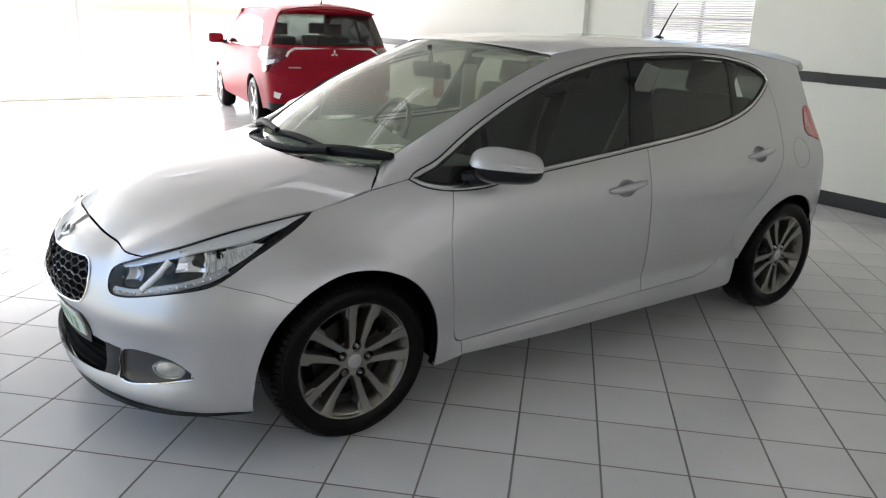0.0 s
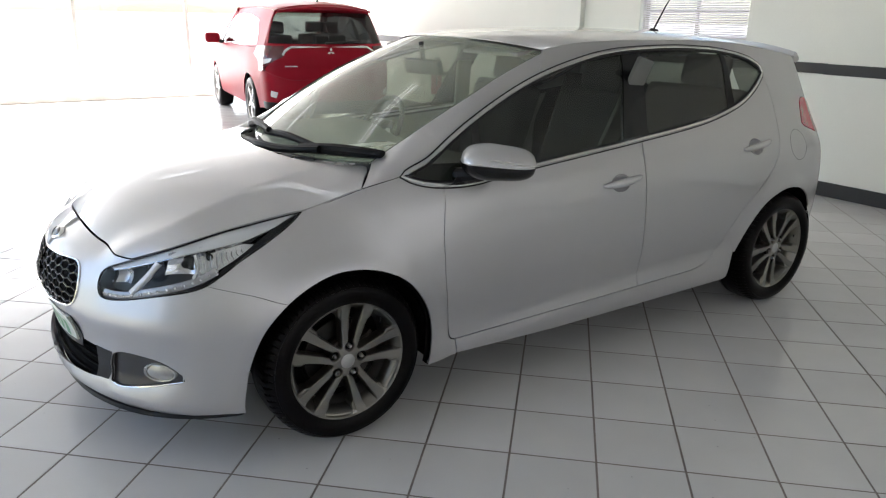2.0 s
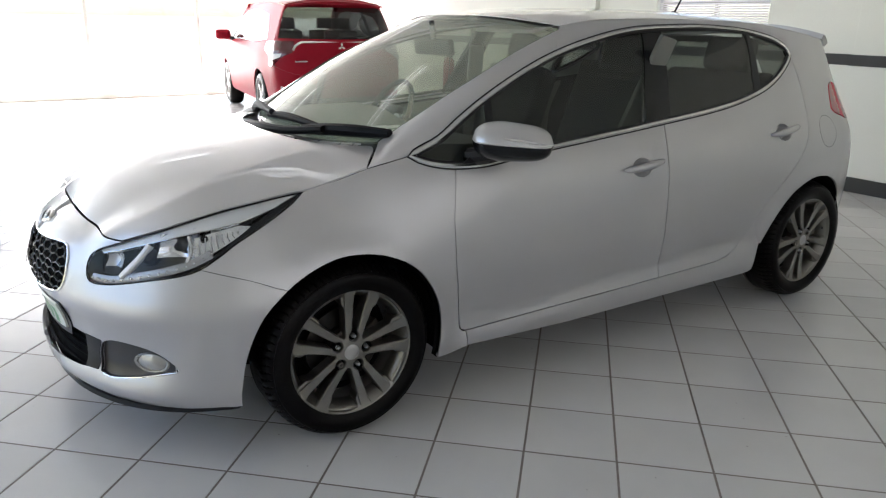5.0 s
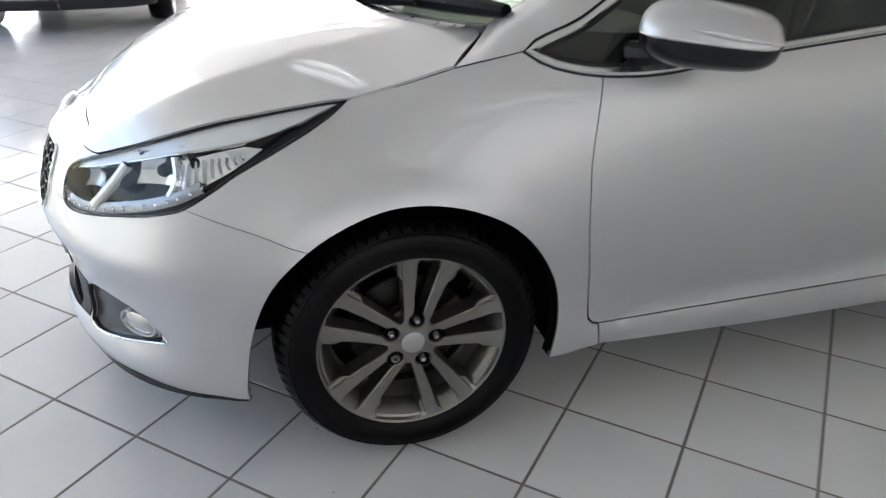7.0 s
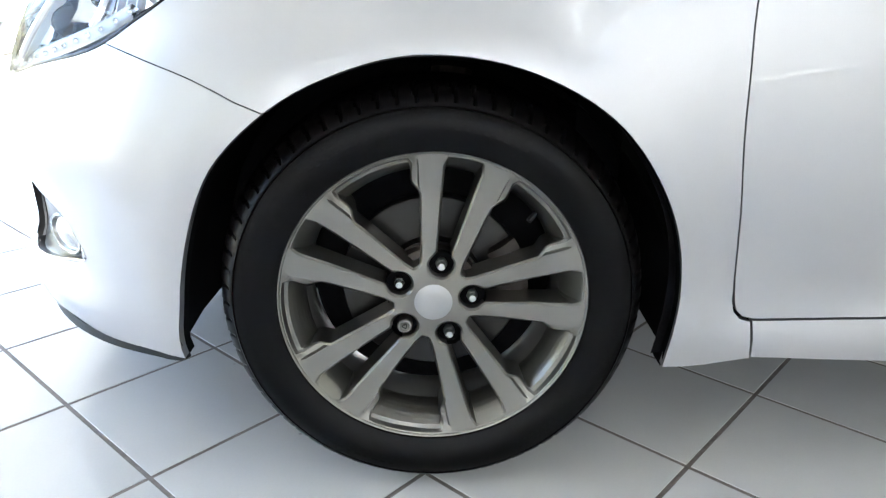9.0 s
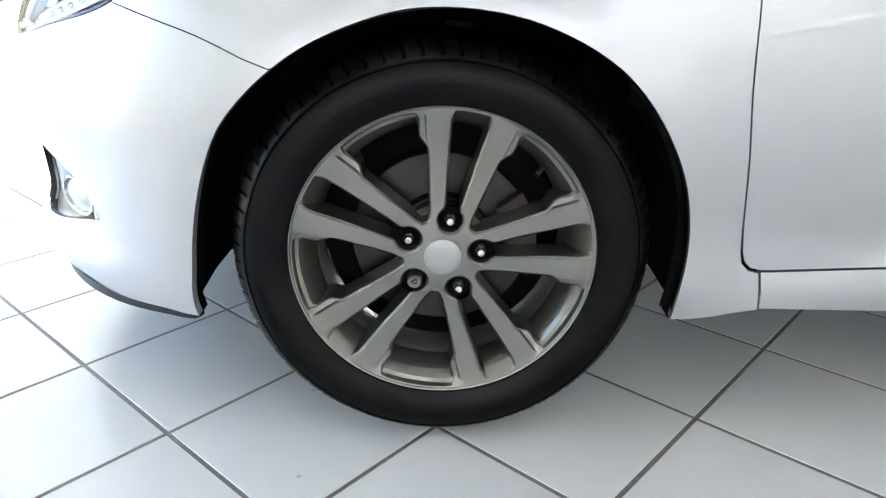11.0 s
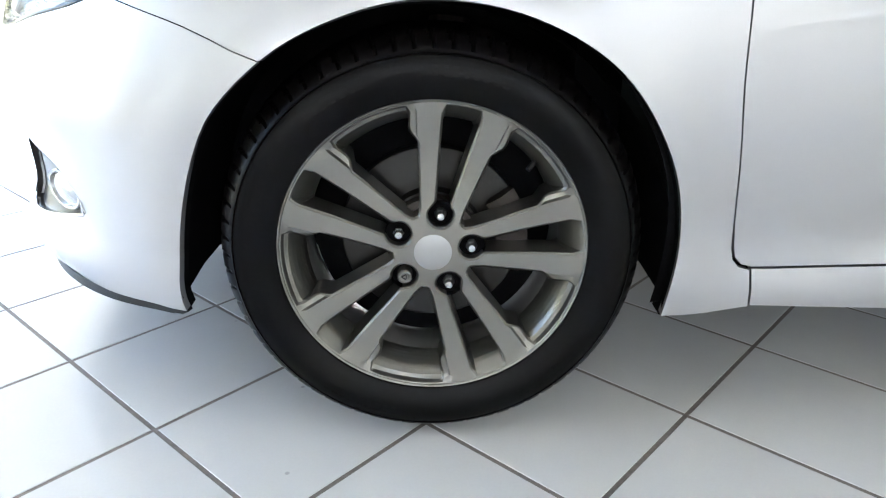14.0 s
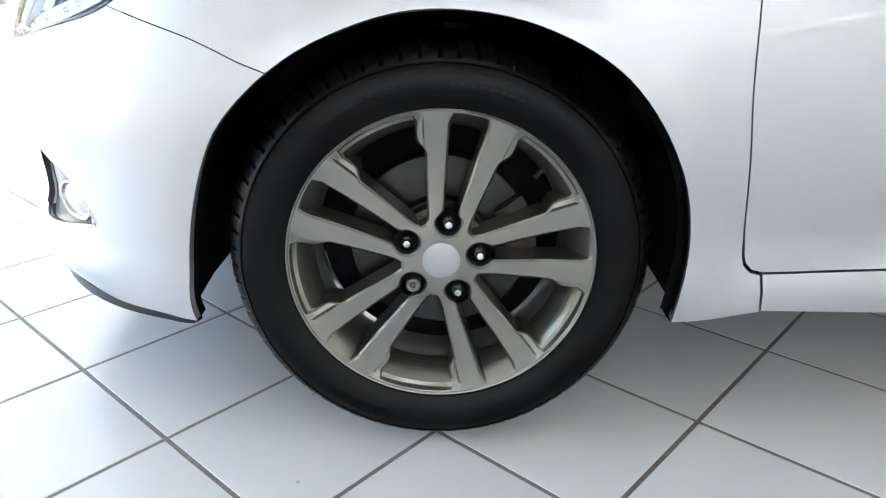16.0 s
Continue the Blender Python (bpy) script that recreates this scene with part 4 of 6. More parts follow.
both("front_pillar", Geo().grid(front_pillar, [k / 40 for k in range(41)], [k / 10 for k in range(11)], True), M_SILVER, smooth=60)
both("window_surround", band(body, WINDOWS, 0.015, 0.006), M_BRIGHTTRIM, label="slim chrome strip round the side windows")
both("frame_gap", band(body, grown(WINDOWS, 0.0105), 0.006, 0.0016), M_TRIM, label="black gap round the door frames")

# side glass, set in, with black pillars between
def strip(a, b, wa, wb):
    return [(a[0] - wa, a[1]), (a[0] + wa, a[1]), (b[0] + wb, b[1]), (b[0] - wb, b[1])]


inner = grown(WINDOWS, -0.006)
PILLARS = {"front_divider": ((0.592, 0.90), (0.640, 1.17), 0.020, 0.016), "centre_pillar": ((1.492, 0.97), (1.618, 1.41), 0.082, 0.058), "rear_divider": ((2.235, 1.07), (2.285, 1.40), 0.030, 0.012)}


def cut(loop, side):
    """The part of the window band between two slanting lines."""
    def clip(lp, a, b, keep_right):
        out = []
        f = lambda p: ((b[0] - a[0]) * (p[1] - a[1]) - (b[1] - a[1]) * (p[0] - a[0])) * (-1 if keep_right else 1)
        for i, p in enumerate(lp):
            q = lp[(i + 1) % len(lp)]
            fp, fq = f(p), f(q)
            if fp >= 0:
                out.append(p)
            if fp * fq < 0:
                t = fp / (fp - fq)
                out.append((p[0] + (q[0] - p[0]) * t, p[1] + (q[1] - p[1]) * t))
        return out
    for (a, b, keep) in side:
        loop = clip(loop, a, b, keep)
    return loop


def edge(p, k):
    a, b, wa, wb = PILLARS[p]
    return ((a[0] + k * wa, a[1]), (b[0] + k * wb, b[1]))


SETIN = -0.007
glass = [("quarter_glass", [(*edge("front_divider", -1), False)], (None, None)),
         ("door_glass", [(*edge("front_divider", 1), True), (*edge("centre_pillar", -1), False)], door_f),
         ("door_glass", [(*edge("centre_pillar", 1), True), (*edge("rear_divider", -1), False)], door_r),
         ("quarter_glass", [(*edge("rear_divider", 1), True)], (None, None))]
for name, side, owner in glass:
    both(name, sheet(body, cut(inner, side), step=0.06, lift=SETIN, flange=0), M_TINT, owner, "dark tinted side glass")
for name in PILLARS:
    both(name, sheet(body, cut(inner, [(*edge(name, -1), True), (*edge(name, 1), False)]), step=0.05, lift=-0.003, flange=0.02), M_GLOSSBLACK if name == "centre_pillar" else M_TRIM, label="black pillar trim")
# rubber line inside the chrome
both("window_seal", band(body, grown(WINDOWS, -0.011), 0.010, 0.0015), M_TRIM)

# door handles: a dished cup and a bar
def handle(x0, x1, z0, z1, owner):
    n = 14
    mid = lambda t: (x0 + (x1 - x0) * t, z0 + (z1 - z0) * t)
    g = Geo()
    path, rad = [], []
    for i in range(n + 1):
        t = i / n
        x, z = mid(t)
        q = Vector(body(x, z))
        path.append(q + Vector((0, -0.004 - 0.022 * math.sin(math.pi * t) ** 0.6, 0.002)))
        rad.append(0.006 + 0.0115 * math.sin(math.pi * min(1, t * 1.02)) ** 0.5)
    g.tube(path, rad, 10)
    both("door_handle", g, M_SILVER, owner, "body-coloured pull handle")
    cx, cz, cup = cup_loop(0 if x0 < 2 else 1, 0.001)
    both("handle_cup", sheet(lambda s, z: Vector(body(s, z)) + Vector((0, 0.017 * max(0.0, 1 - ((s - cx) / 0.057) ** 2 - ((z - cz) / 0.038) ** 2) ** 0.6, 0)), cup, step=0.010, flange=0), M_SILVER, owner, smooth=60)


handle(1.225, 1.462, 0.829, 0.850, door_f)
handle(2.232, 2.470, 0.900, 0.928, door_r)
both("fuel_flap", band(body, [(2.74 + 0.085 * math.cos(a), 0.885 + 0.078 * math.sin(a)) for a in [k * math.tau / 40 for k in range(40)]], 0.0018, 0.0003), M_COWL)

# bonnet
us = [-1 + 2 * k / 80 for k in range(81)]
g = Geo().grid(hood_uv, [k / 44 for k in range(45)], us, True)
part("bonnet", g, M_SILVER, car, solid=0.006, smooth=60)

# windscreen and its foot
part("windscreen", Geo().grid(lambda v, u: screen(u * (screen_side(v) + 0.004), v), [k / 16 for k in range(17)], [-1 + 2 * k / 24 for k in range(25)], True), M_SCREEN, car, "large raked windscreen", smooth=60)
part("screen_band", Geo().grid(lambda v, u: Vector(screen(u * 0.70, v)) + Vector((0.004, 0, -0.004)), [0.965, 0.98, 1.0], [-1 + 2 * k / 24 for k in range(25)], True), M_GLOSSBLACK, car, smooth=60)
for sgn in (-1, 1):
    part("screen_border", Geo().grid(lambda v, u: Vector(screen(sgn * (screen_side(v) - 0.022 * u), v)) + Vector((0.003, 0, -0.003)), [k / 16 for k in range(17)], [0, 1], sgn > 0), M_GLOSSBLACK, car, smooth=60)


def cowl(a, u):
    q = Vector(screen(u * 0.615, 0.012))
    h = Vector(hood_uv(1.0, u * 0.745))
    p = h.lerp(q, a)
    return p + Vector((0, 0, -0.018 * math.sin(math.pi * a) - 0.012 * (1 - a)))


part("cowl", Geo().grid(cowl, [k / 8 for k in range(9)], [-1 + 2 * k / 40 for k in range(41)], True), M_COWL, car, "dark grey plastic scuttle panel", smooth=60)
g = Geo()
for k in range(120):
    u = -0.88 + 1.76 * k / 119
    g.tube([Vector(cowl(0.06, u)) + Vector((0, 0, 0.003)), Vector(cowl(0.85, u)) + Vector((0, 0, 0.003))], 0.0012, 4)
for a in (0.06, 0.2, 0.33, 0.46, 0.6, 0.72, 0.85):
    g.tube([Vector(cowl(a, -0.88 + 1.76 * k / 40)) + Vector((0, 0, 0.004)) for k in range(41)], 0.0014, 4)
part("cowl_vent", g, M_DULLCHROME, car, "grey slatted air inlet grid")
# wipers, both swept towards the near side
def on_screen(y, v, lift):
    q = Vector(screen(y, max(v, 0.0)))
    return q + Vector((-0.5, 0, 0.86)) * lift + Vector((1.0, 0, 0.55)) * min(v, 0.0)


for arm, blade, ra, rb in ((((0.64, -0.03), (0.45, 0.03), (0.15, 0.055)), ((0.22, 0.045), (0.0, 0.075), (-0.28, 0.055)), 0.019, 0.017),
                           (((0.42, -0.07), (0.10, -0.03), (-0.14, -0.010), (-0.36, 0.020)), ((-0.20, 0.030), (-0.42, 0.046), (-0.64, 0.030)), 0.020, 0.024)):
    line = curve([on_screen(y, v, 0.040 if k else 0.016) for k, (y, v) in enumerate(arm)], 0.03)
    n = len(line) - 1
    wiper = part("wiper_arm", Geo().tube(line, [ra * (1.15 - 0.4 * k / n) for k in range(n + 1)], 8), M_WIPER, car, "black wiper arm")
    line = curve([on_screen(y, v, 0.022) for y, v in blade], 0.025)
    n = len(line) - 1
    part("blade", Geo().tube(line, [rb * (0.35 + 0.65 * math.sin(math.pi * (0.08 + 0.84 * k / n)) ** 0.5) for k in range(n + 1)], 8), M_WIPER, wiper)

# roof skin and spoiler, aerial
part("roof", Geo().grid(lambda a, k: rail(0.932 + 0.150 * k * k + (2.028 - 0.150 * k * k) * a, k), [k / 44 for k in range(45)], [-1 + 2 * k / 40 for k in range(41)], True), M_SILVER, car, smooth=60, solid=0.003)
part("spoiler", Geo().grid(lambda a, k: (2.955 + 0.17 * a - 0.05 * abs(k) ** 3 * a, 0.60 * k * (1 - 0.08 * a), lerp_table(2.955, ROOF_MID) - 0.055 * abs(k) ** 2.7 - 0.012 * a - 0.03 * a * a), [k / 6 for k in range(7)], [-1 + 2 * k / 30 for k in range(31)], True), M_SILVER, car, smooth=60, solid=0.025)
aerial = part("aerial", Geo().tube([(2.42, 0, 1.440), (2.45, 0, 1.452), (2.50, 0, 1.455)], [0.012, 0.018, 0.008], 8), M_TRIM, car)
part("mast", Geo().tube([(2.46, 0, 1.455), (2.555, 0.0, 1.60), (2.60, 0, 1.655)], [0.006, 0.004, 0.003], 6), M_TRIM, aerial)

# inner shell behind the panel gaps
loop = [(-1.300, 0.210), (-0.422, 0.211)] + [(p[0] - 0.012, p[1] + 0.008) for p in ARCH_F] + [(0.42, 0.225), (2.20, 0.225)] + [(p[0], p[1] + 0.012) for p in ARCH_R] + [(3.2, 0.22), (3.95, 0.22), (3.95, 1.02), (3.40, 1.03), (3.0, 1.05)]
loop += [(2.6, 1.10), (2.2, 1.06), (1.53, 0.985), (0.9, 0.935), (0.44, 0.90), (0.25, 0.90), (-0.050, 0.860), (-0.130, 0.830)] + [(p[0] + 0.02, p[1] - 0.01) for p in LAMP_LOW[::-1] if -0.87 < p[0] < -0.16] + [(-0.904, 0.613), (-0.900, 0.654), (-0.934, 0.671), (-1.048, 0.688), (-1.300, 0.700)]
half = sheet(body, loop, [FOG], step=0.06, lift=-0.024, flange=0)
part("inner_shell", whole(half), M_LINER, car)

# headlamps: clear lens, dark bowl, projector, reflectors, light bar, silver brow
def deep(d):
    return lambda s, z: Vector(body(s, z)) + deep_way(s) * d


def deep_way(s):
    """Inwards and rearwards, the way a lamp bowl recedes."""
    f = min(1.0, max(0.0, (S_FRONT - s) / LAP)) * math.pi / 2
    return Vector((math.sin(f), math.cos(f), 0.0))


def lamp_loop(a):
    return grown(LAMP, a)


lens = both("headlamp", sheet(body, LAMP, gap=0.0022, step=0.03, lift=0.001, flange=0), M_LENS, label="clear headlamp lens")
both("lamp_bowl", sheet(deep(0.060), lamp_loop(-0.012), step=0.03, flange=0), M_BOWL, lens)
g = Geo()
rim = tidy(lamp_loop(-0.003), 0.02)
k = len(rim)
g.add([body(*p) for p in rim] + [deep(0.062)(*p) for p in rim], [(i, (i + 1) % k, k + (i + 1) % k, k + i) for i in range(k)])
both("lamp_wall", g, M_BOWL, lens)
both("lamp_rim", band(body, tidy(lamp_loop(-0.002), 0.02), 0.0045, 0.001), M_GLOSSBLACK, lens)
# silver brow along the top
brow = [(-0.112, 0.864), (-0.270, 0.846), (-0.426, 0.823), (-0.554, 0.790), (-0.672, 0.752), (-0.784, 0.715), (-0.846, 0.693), (-0.824, 0.687), (-0.742, 0.710), (-0.634, 0.740), (-0.524, 0.766), (-0.414, 0.784), (-0.318, 0.801), (-0.204, 0.830)]
both("lamp_brow", sheet(deep(0.010), curve(brow, 0.02), step=0.02, flange=0.02), M_LAMPWHITE, lens, "pale silver light strip")
both("brow_line", band(deep(0.006), curve([(-0.824, 0.688), (-0.742, 0.709), (-0.634, 0.738), (-0.524, 0.764), (-0.414, 0.782), (-0.318, 0.799), (-0.216, 0.826)], 0.02), 0.004, 0.003, closed=False), M_CHROME, lens)
# row of small day lights along the foot
foot = curve([(-0.854, 0.610), (-0.780, 0.612), (-0.680, 0.635), (-0.582, 0.659), (-0.506, 0.683), (-0.452, 0.708)], 0.02)
both("day_light_strip", band(deep(0.012), foot, 0.026, 0.006, closed=False), M_DAYSTRIP, lens, "grey strip for a row of small day lights")
for i in range(15):
    k = min(int(i * (len(foot) - 1) / 14), len(foot) - 2)
    f = i * (len(foot) - 1) / 14 - k
    p = [foot[k][q] * (1 - f) + foot[k + 1][q] * f for q in (0, 1)]
    q = deep(0.007)(*p)
    bmg = Geo().lathe([(0.0, -0.007), (0.0035, -0.006), (0.0048, -0.003), (0.0048, 0.006)], 10)
    bmg.v = [Vector(v) + q for v in bmg.v]
    both("day_light", bmg, M_REFLECT, lens)


def reflector(s, z, w, h, depth, tilt):
    """A dished bright reflector cell."""
    c = deep(depth)(s, z)
    n = -deep_way(s)
    a = Vector((0, 0, 1)).cross(n).normalized()
    up = Vector((math.sin(tilt) * a.x, math.sin(tilt) * a.y, math.cos(tilt)))
    g = Geo()
    g.grid(lambda u, v: c + a * w * u + up * h * v - n * 0.030 * (1 - 0.5 * u * u - 0.5 * v * v) + n * 0.012, [-1, -0.6, -0.2, 0.2, 0.6, 1], [-1, -0.5, 0, 0.5, 1])
    return g


both("reflector", reflector(-0.568, 0.725, 0.060, 0.040, 0.032, 0.25), M_REFLECT, lens, "bright dished reflector")
both("reflector", reflector(-0.478, 0.748, 0.042, 0.038, 0.034, 0.35), M_REFLECT, lens, "bright dished reflector")
both("reflector", reflector(-0.798, 0.669, 0.030, 0.030, 0.040, 0.2), M_DULLCHROME, lens, "dull metal reflector")
for q, z in ((-0.568, 0.722), (-0.478, 0.744)):
    cap = Geo().lathe([(0.0, -0.012), (0.009, -0.011), (0.014, -0.004), (0.015, 0.022)], 20)
    cap.moved(Matrix.Translation(deep(0.030)(q, z)) @ (-deep_way(q)).to_track_quat("-Y", "Z").to_matrix().to_4x4())
    both("bulb_cap", cap, M_GLOSSBLACK, lens, "dark bulb cap")
c = deep(0.030)(-0.672, 0.690)
n = -deep_way(-0.690)
g = Geo().lathe([(0.0, -0.020), (0.012, -0.018), (0.024, -0.010), (0.030, 0.0), (0.034, 0.002), (0.036, 0.010), (0.036, 0.03)], 24)
g.moved(Matrix.Translation(c) @ n.to_track_quat("-Y", "Z").to_matrix().to_4x4())
both("projector", g, M_GLOSSBLACK, lens, "dark round projector lens")
bar = [(-0.742, 0.630), (-0.716, 0.656), (-0.682, 0.692), (-0.658, 0.727)]
both("light_blade", band(deep(0.008), curve(bar, 0.01), 0.020, 0.012, closed=False), M_LAMPWHITE, lens, "slanted pale light blade")
both("light_blade", band(deep(0.014), curve([(-0.530, 0.683), (-0.518, 0.711), (-0.526, 0.756)], 0.01), 0.014, 0.010, closed=False), M_REFLECT, lens)
both("side_reflector", sheet(deep(0.022), [(-0.530, 0.676), (-0.470, 0.698), (-0.410, 0.727), (-0.345, 0.758), (-0.300, 0.780), (-0.350, 0.784), (-0.430, 0.768), (-0.535, 0.744)], step=0.02, flange=0.02), M_REFLECT, lens, "bright outer reflector")
for q in (-0.512, -0.492, -0.472, -0.452, -0.432, -0.412, -0.392, -0.372, -0.352):
    top = lerp_table(q, [(-0.53, 0.742), (-0.43, 0.764), (-0.30, 0.778)])
    low_z = lerp_table(q, [(-0.53, 0.680), (-0.47, 0.701), (-0.41, 0.730), (-0.30, 0.782)])
    both("reflector_rib", band(deep(0.018), [(q, low_z + 0.004), (q - 0.004, (top + low_z) / 2), (q, top - 0.004)], 0.0035, 0.004, closed=False), M_DULLCHROME, lens)

# upper grille: bright frame and a net of dark cells
half = band(body, GRILLE, 0.007, 0.005, closed=False)
grille = part("grille_frame", whole(half), M_CHROME, car, "bright chrome grille frame")
g = Geo()
cell_w, cell_h = 0.052, 0.030
for row in range(8):
    for col in range(9):
        s = -1.30 + (col + 0.5 * (row % 2)) * cell_w
        z = 0.512 + row * cell_h * 0.75
        for k in range(6):
            a, b = math.radians(60 * k + 30), math.radians(60 * k + 90)
            p = (s + cell_w * 0.56 * math.cos(a), z + cell_h * 0.56 * math.sin(a))
            q = (s + cell_w * 0.56 * math.cos(b), z + cell_h * 0.56 * math.sin(b))
            mid = ((p[0] + q[0]) / 2, (p[1] + q[1]) / 2)
            if k < 3 and inside(mid, GRILLE) and p[0] > -1.30 and q[0] > -1.30:
                g.tube([deep(0.006)(*p), deep(0.006)(*q)], 0.0042, 5)
part("grille_net", whole(g), M_GLOSSBLACK, grille, "gloss black honeycomb net")
half = sheet(deep(0.022), LOWGRILLE, step=0.04, flange=0)
low = part("lower_grille", whole(half), M_LINER, car, "black lower air inlet")
g = Geo()
for z in (0.285, 0.315, 0.345, 0.372):
    g.tube([deep(0.010)(s, z) for s in [-1.295 + 0.34 * k / 12 for k in range(13)]], 0.005, 6)
part("slat", Geo().add(g.v, g.f).add(g.mirrored().v, g.mirrored().f), M_LINER, low)
half = sheet(body, [(-1.300, 0.372), (-1.052, 0.391), (-1.056, 0.482), (-1.300, 0.472)], step=0.03, lift=0.010, flange=0.012)
plate = part("number_plate", whole(half), M_PLATE, car, "pale number plate")
for k in range(4):
    h1 = sheet(body, [(-1.285 + k * 0.052, 0.392), (-1.252 + k * 0.052, 0.392), (-1.252 + k * 0.052, 0.452), (-1.285 + k * 0.052, 0.452)], step=0.03, lift=0.0112, flange=0)
    both("plate_print", h1, M_GREENBAR, (plate, plate), smooth=0)
half = sheet(body, [(-1.300, 0.345), (-1.036, 0.369), (-1.018, 0.418), (-1.024, 0.496), (-1.300, 0.492)], step=0.04, lift=0.003, flange=0.004)
part("plate_mount", whole(half), M_TRIM, car)
g = Geo().lathe([(0.0, -0.010), (0.040, -0.009), (0.052, -0.006), (0.056, 0.0), (0.056, 0.006)], 32)
g.v = [(x, y, z * 0.55) for x, y, z in g.v]
badge = part("badge", g.moved(pose(-0.788, 0, 0.706, 0, 0, -90) @ pose(0, 0, 0, -46, 0, 0)), M_CHROME, car, "plain oval chrome badge")
g = Geo().lathe([(0.0, -0.0125), (0.030, -0.012), (0.044, -0.009)], 32)
g.v = [(x, y, z * 0.50) for x, y, z in g.v]
part("badge_field", g.moved(pose(-0.788, 0, 0.706, 0, 0, -90) @ pose(0, 0, 0, -46, 0, 0)), M_GLOSSBLACK, badge)

# fog lamps: chrome rim, grey cover, round lamp
fog = both("fog_lamp", sheet(deep(0.014), grown(FOG, 0.002), step=0.02, flange=0), M_FOGGREY, label="grey fog lamp cover with chrome rim")
low_edge = [p for p in tidy(FOG, 0.015) if p[1] < 0.352 and p[0] > -0.868]
both("fog_rim", band(deep(0.0), sorted(low_edge), 0.0055, 0.002, closed=False), M_CHROME, fog, "chrome strip along the lower edge")
both("fog_recess", Geo().add([body(*p) for p in tidy(FOG, 0.02)] + [deep(0.016)(*p) for p in tidy(FOG, 0.02)],
                             [(i, (i + 1) % len(tidy(FOG, 0.02)), len(tidy(FOG, 0.02)) + (i + 1) % len(tidy(FOG, 0.02)), len(tidy(FOG, 0.02)) + i) for i in range(len(tidy(FOG, 0.02)))]), M_FOGGREY, fog)
c = deep(0.010)(-0.662, 0.350)
n = -deep_way(-0.705)
lamp_m = Matrix.Translation(c) @ n.to_track_quat("-Y", "Z").to_matrix().to_4x4()
g = Geo().lathe([(0.0, -0.004), (0.018, -0.003), (0.030, 0.002), (0.032, 0.022)], 28)
both("fog_lens", g.moved(lamp_m @ Matrix.Diagonal((1.6, 1, 0.90, 1))), M_FOGLENS, fog, "round pale fog lens")
g = Geo().lathe([(0.030, 0.006), (0.032, -0.002), (0.036, -0.003), (0.039, 0.002), (0.040, 0.02)], 28)
both("fog_ring", g.moved(lamp_m @ Matrix.Diagonal((1.6, 1, 0.90, 1))), M_FOGLENS, fog)
both("air_corner", sheet(body, [(-0.952, 0.286), (-0.888, 0.290), (-0.878, 0.316), (-0.880, 0.352), (-0.866, 0.384), (-0.860, 0.399), (-0.942, 0.403)], step=0.02, lift=0.0015, flange=0.006), M_TRIM)

# door mirrors
M_ROOT, M_TIP = Vector((0.500, -0.828, 1.004)), Vector((0.722, -1.012, 0.992))
M_ALONG = (M_TIP - M_ROOT)
M_DEEP = Vector((0, 0, 1)).cross(M_ALONG).normalized()
if M_DEEP.x > 0:
    M_DEEP = -M_DEEP


def mirror_at(t, a, inset=0.0):
    """t from the root to the tip, a round the housing: 90 degrees is its top, 0 its front."""
    e = max(0.0, 1 - abs(2 * t - 1) ** 4.6) ** 0.5
    hz = (0.068 * (1.0 if math.sin(a) > 0 else 0.95) - inset) * e * (1.06 - 0.30 * abs(t - 0.38))
    hd = (0.100 if math.cos(a) > 0 else 0.045) * e - inset
    return M_ROOT + M_ALONG * t + M_DEEP * hd * math.cos(a) + Vector((0, 0, hz * math.sin(a)))


def mirror_part(a0, a1):
    return Geo().grid(mirror_at, [i / 24 for i in range(25)], [radians(a0 + (a1 - a0) * j / 20) for j in range(21)], True)


mirror = both("door_mirror", mirror_part(2, 180), M_SILVER, label="silver door mirror housing", smooth=60)
both("mirror_base", mirror_part(180, 362), M_GLOSSBLACK, mirror, "gloss black mirror underside", smooth=60)
pts = [Vector(mirror_at(0.40 + 0.58 * k / 14, radians(20 - 8 * k / 14))) + M_DEEP * 0.0005 for k in range(15)]
both("indicator_strip", Geo().tube(pts, [0.002 + 0.0045 * math.sin(math.pi * min(1, k / 11)) for k in range(15)], 6), M_CHROME, mirror, "bright indicator strip")
pts = [Vector(mirror_at(0.06 + 0.90 * k / 20, radians(2))) for k in range(21)]
both("mirror_edge", Geo().tube(pts, 0.0025, 5), M_CHROME, mirror)
both("mirror_arm", Geo().tube([(0.51, -0.79, 0.935), (0.53, -0.83, 0.942), (0.575, -0.88, 0.955)], [0.034, 0.030, 0.024], 10), M_TRIM, mirror)
both("mirror_sail", sheet(body, [(0.46, 0.918), (0.60, 0.919), (0.60, 0.99), (0.52, 0.955)], step=0.03, lift=0.006, flange=0.01), M_TRIM, mirror)

# ---- wheels ----
RIM_R, TYRE_R = 0.222, 0.316


def fork_in(l):
    """Half the slot between the two arms of a forked spoke, at a distance along its axis."""
    return 0.0092 + 0.0165 * (l - 0.07) / 0.13


def fork_out(l):
    """From the fork's axis to the outer edge of an arm's face."""
    return 0.0335 + 0.0285 * (l - 0.07) / 0.13


def fork_flank(l):
    """The same with the lower facet that widens the arm towards the rim."""
    return fork_out(l) + (0.0 if l < 0.158 else 0.0135 * min(1.0, (l - 0.158) / 0.012) - 0.05 * max(0.0, l - 0.17))


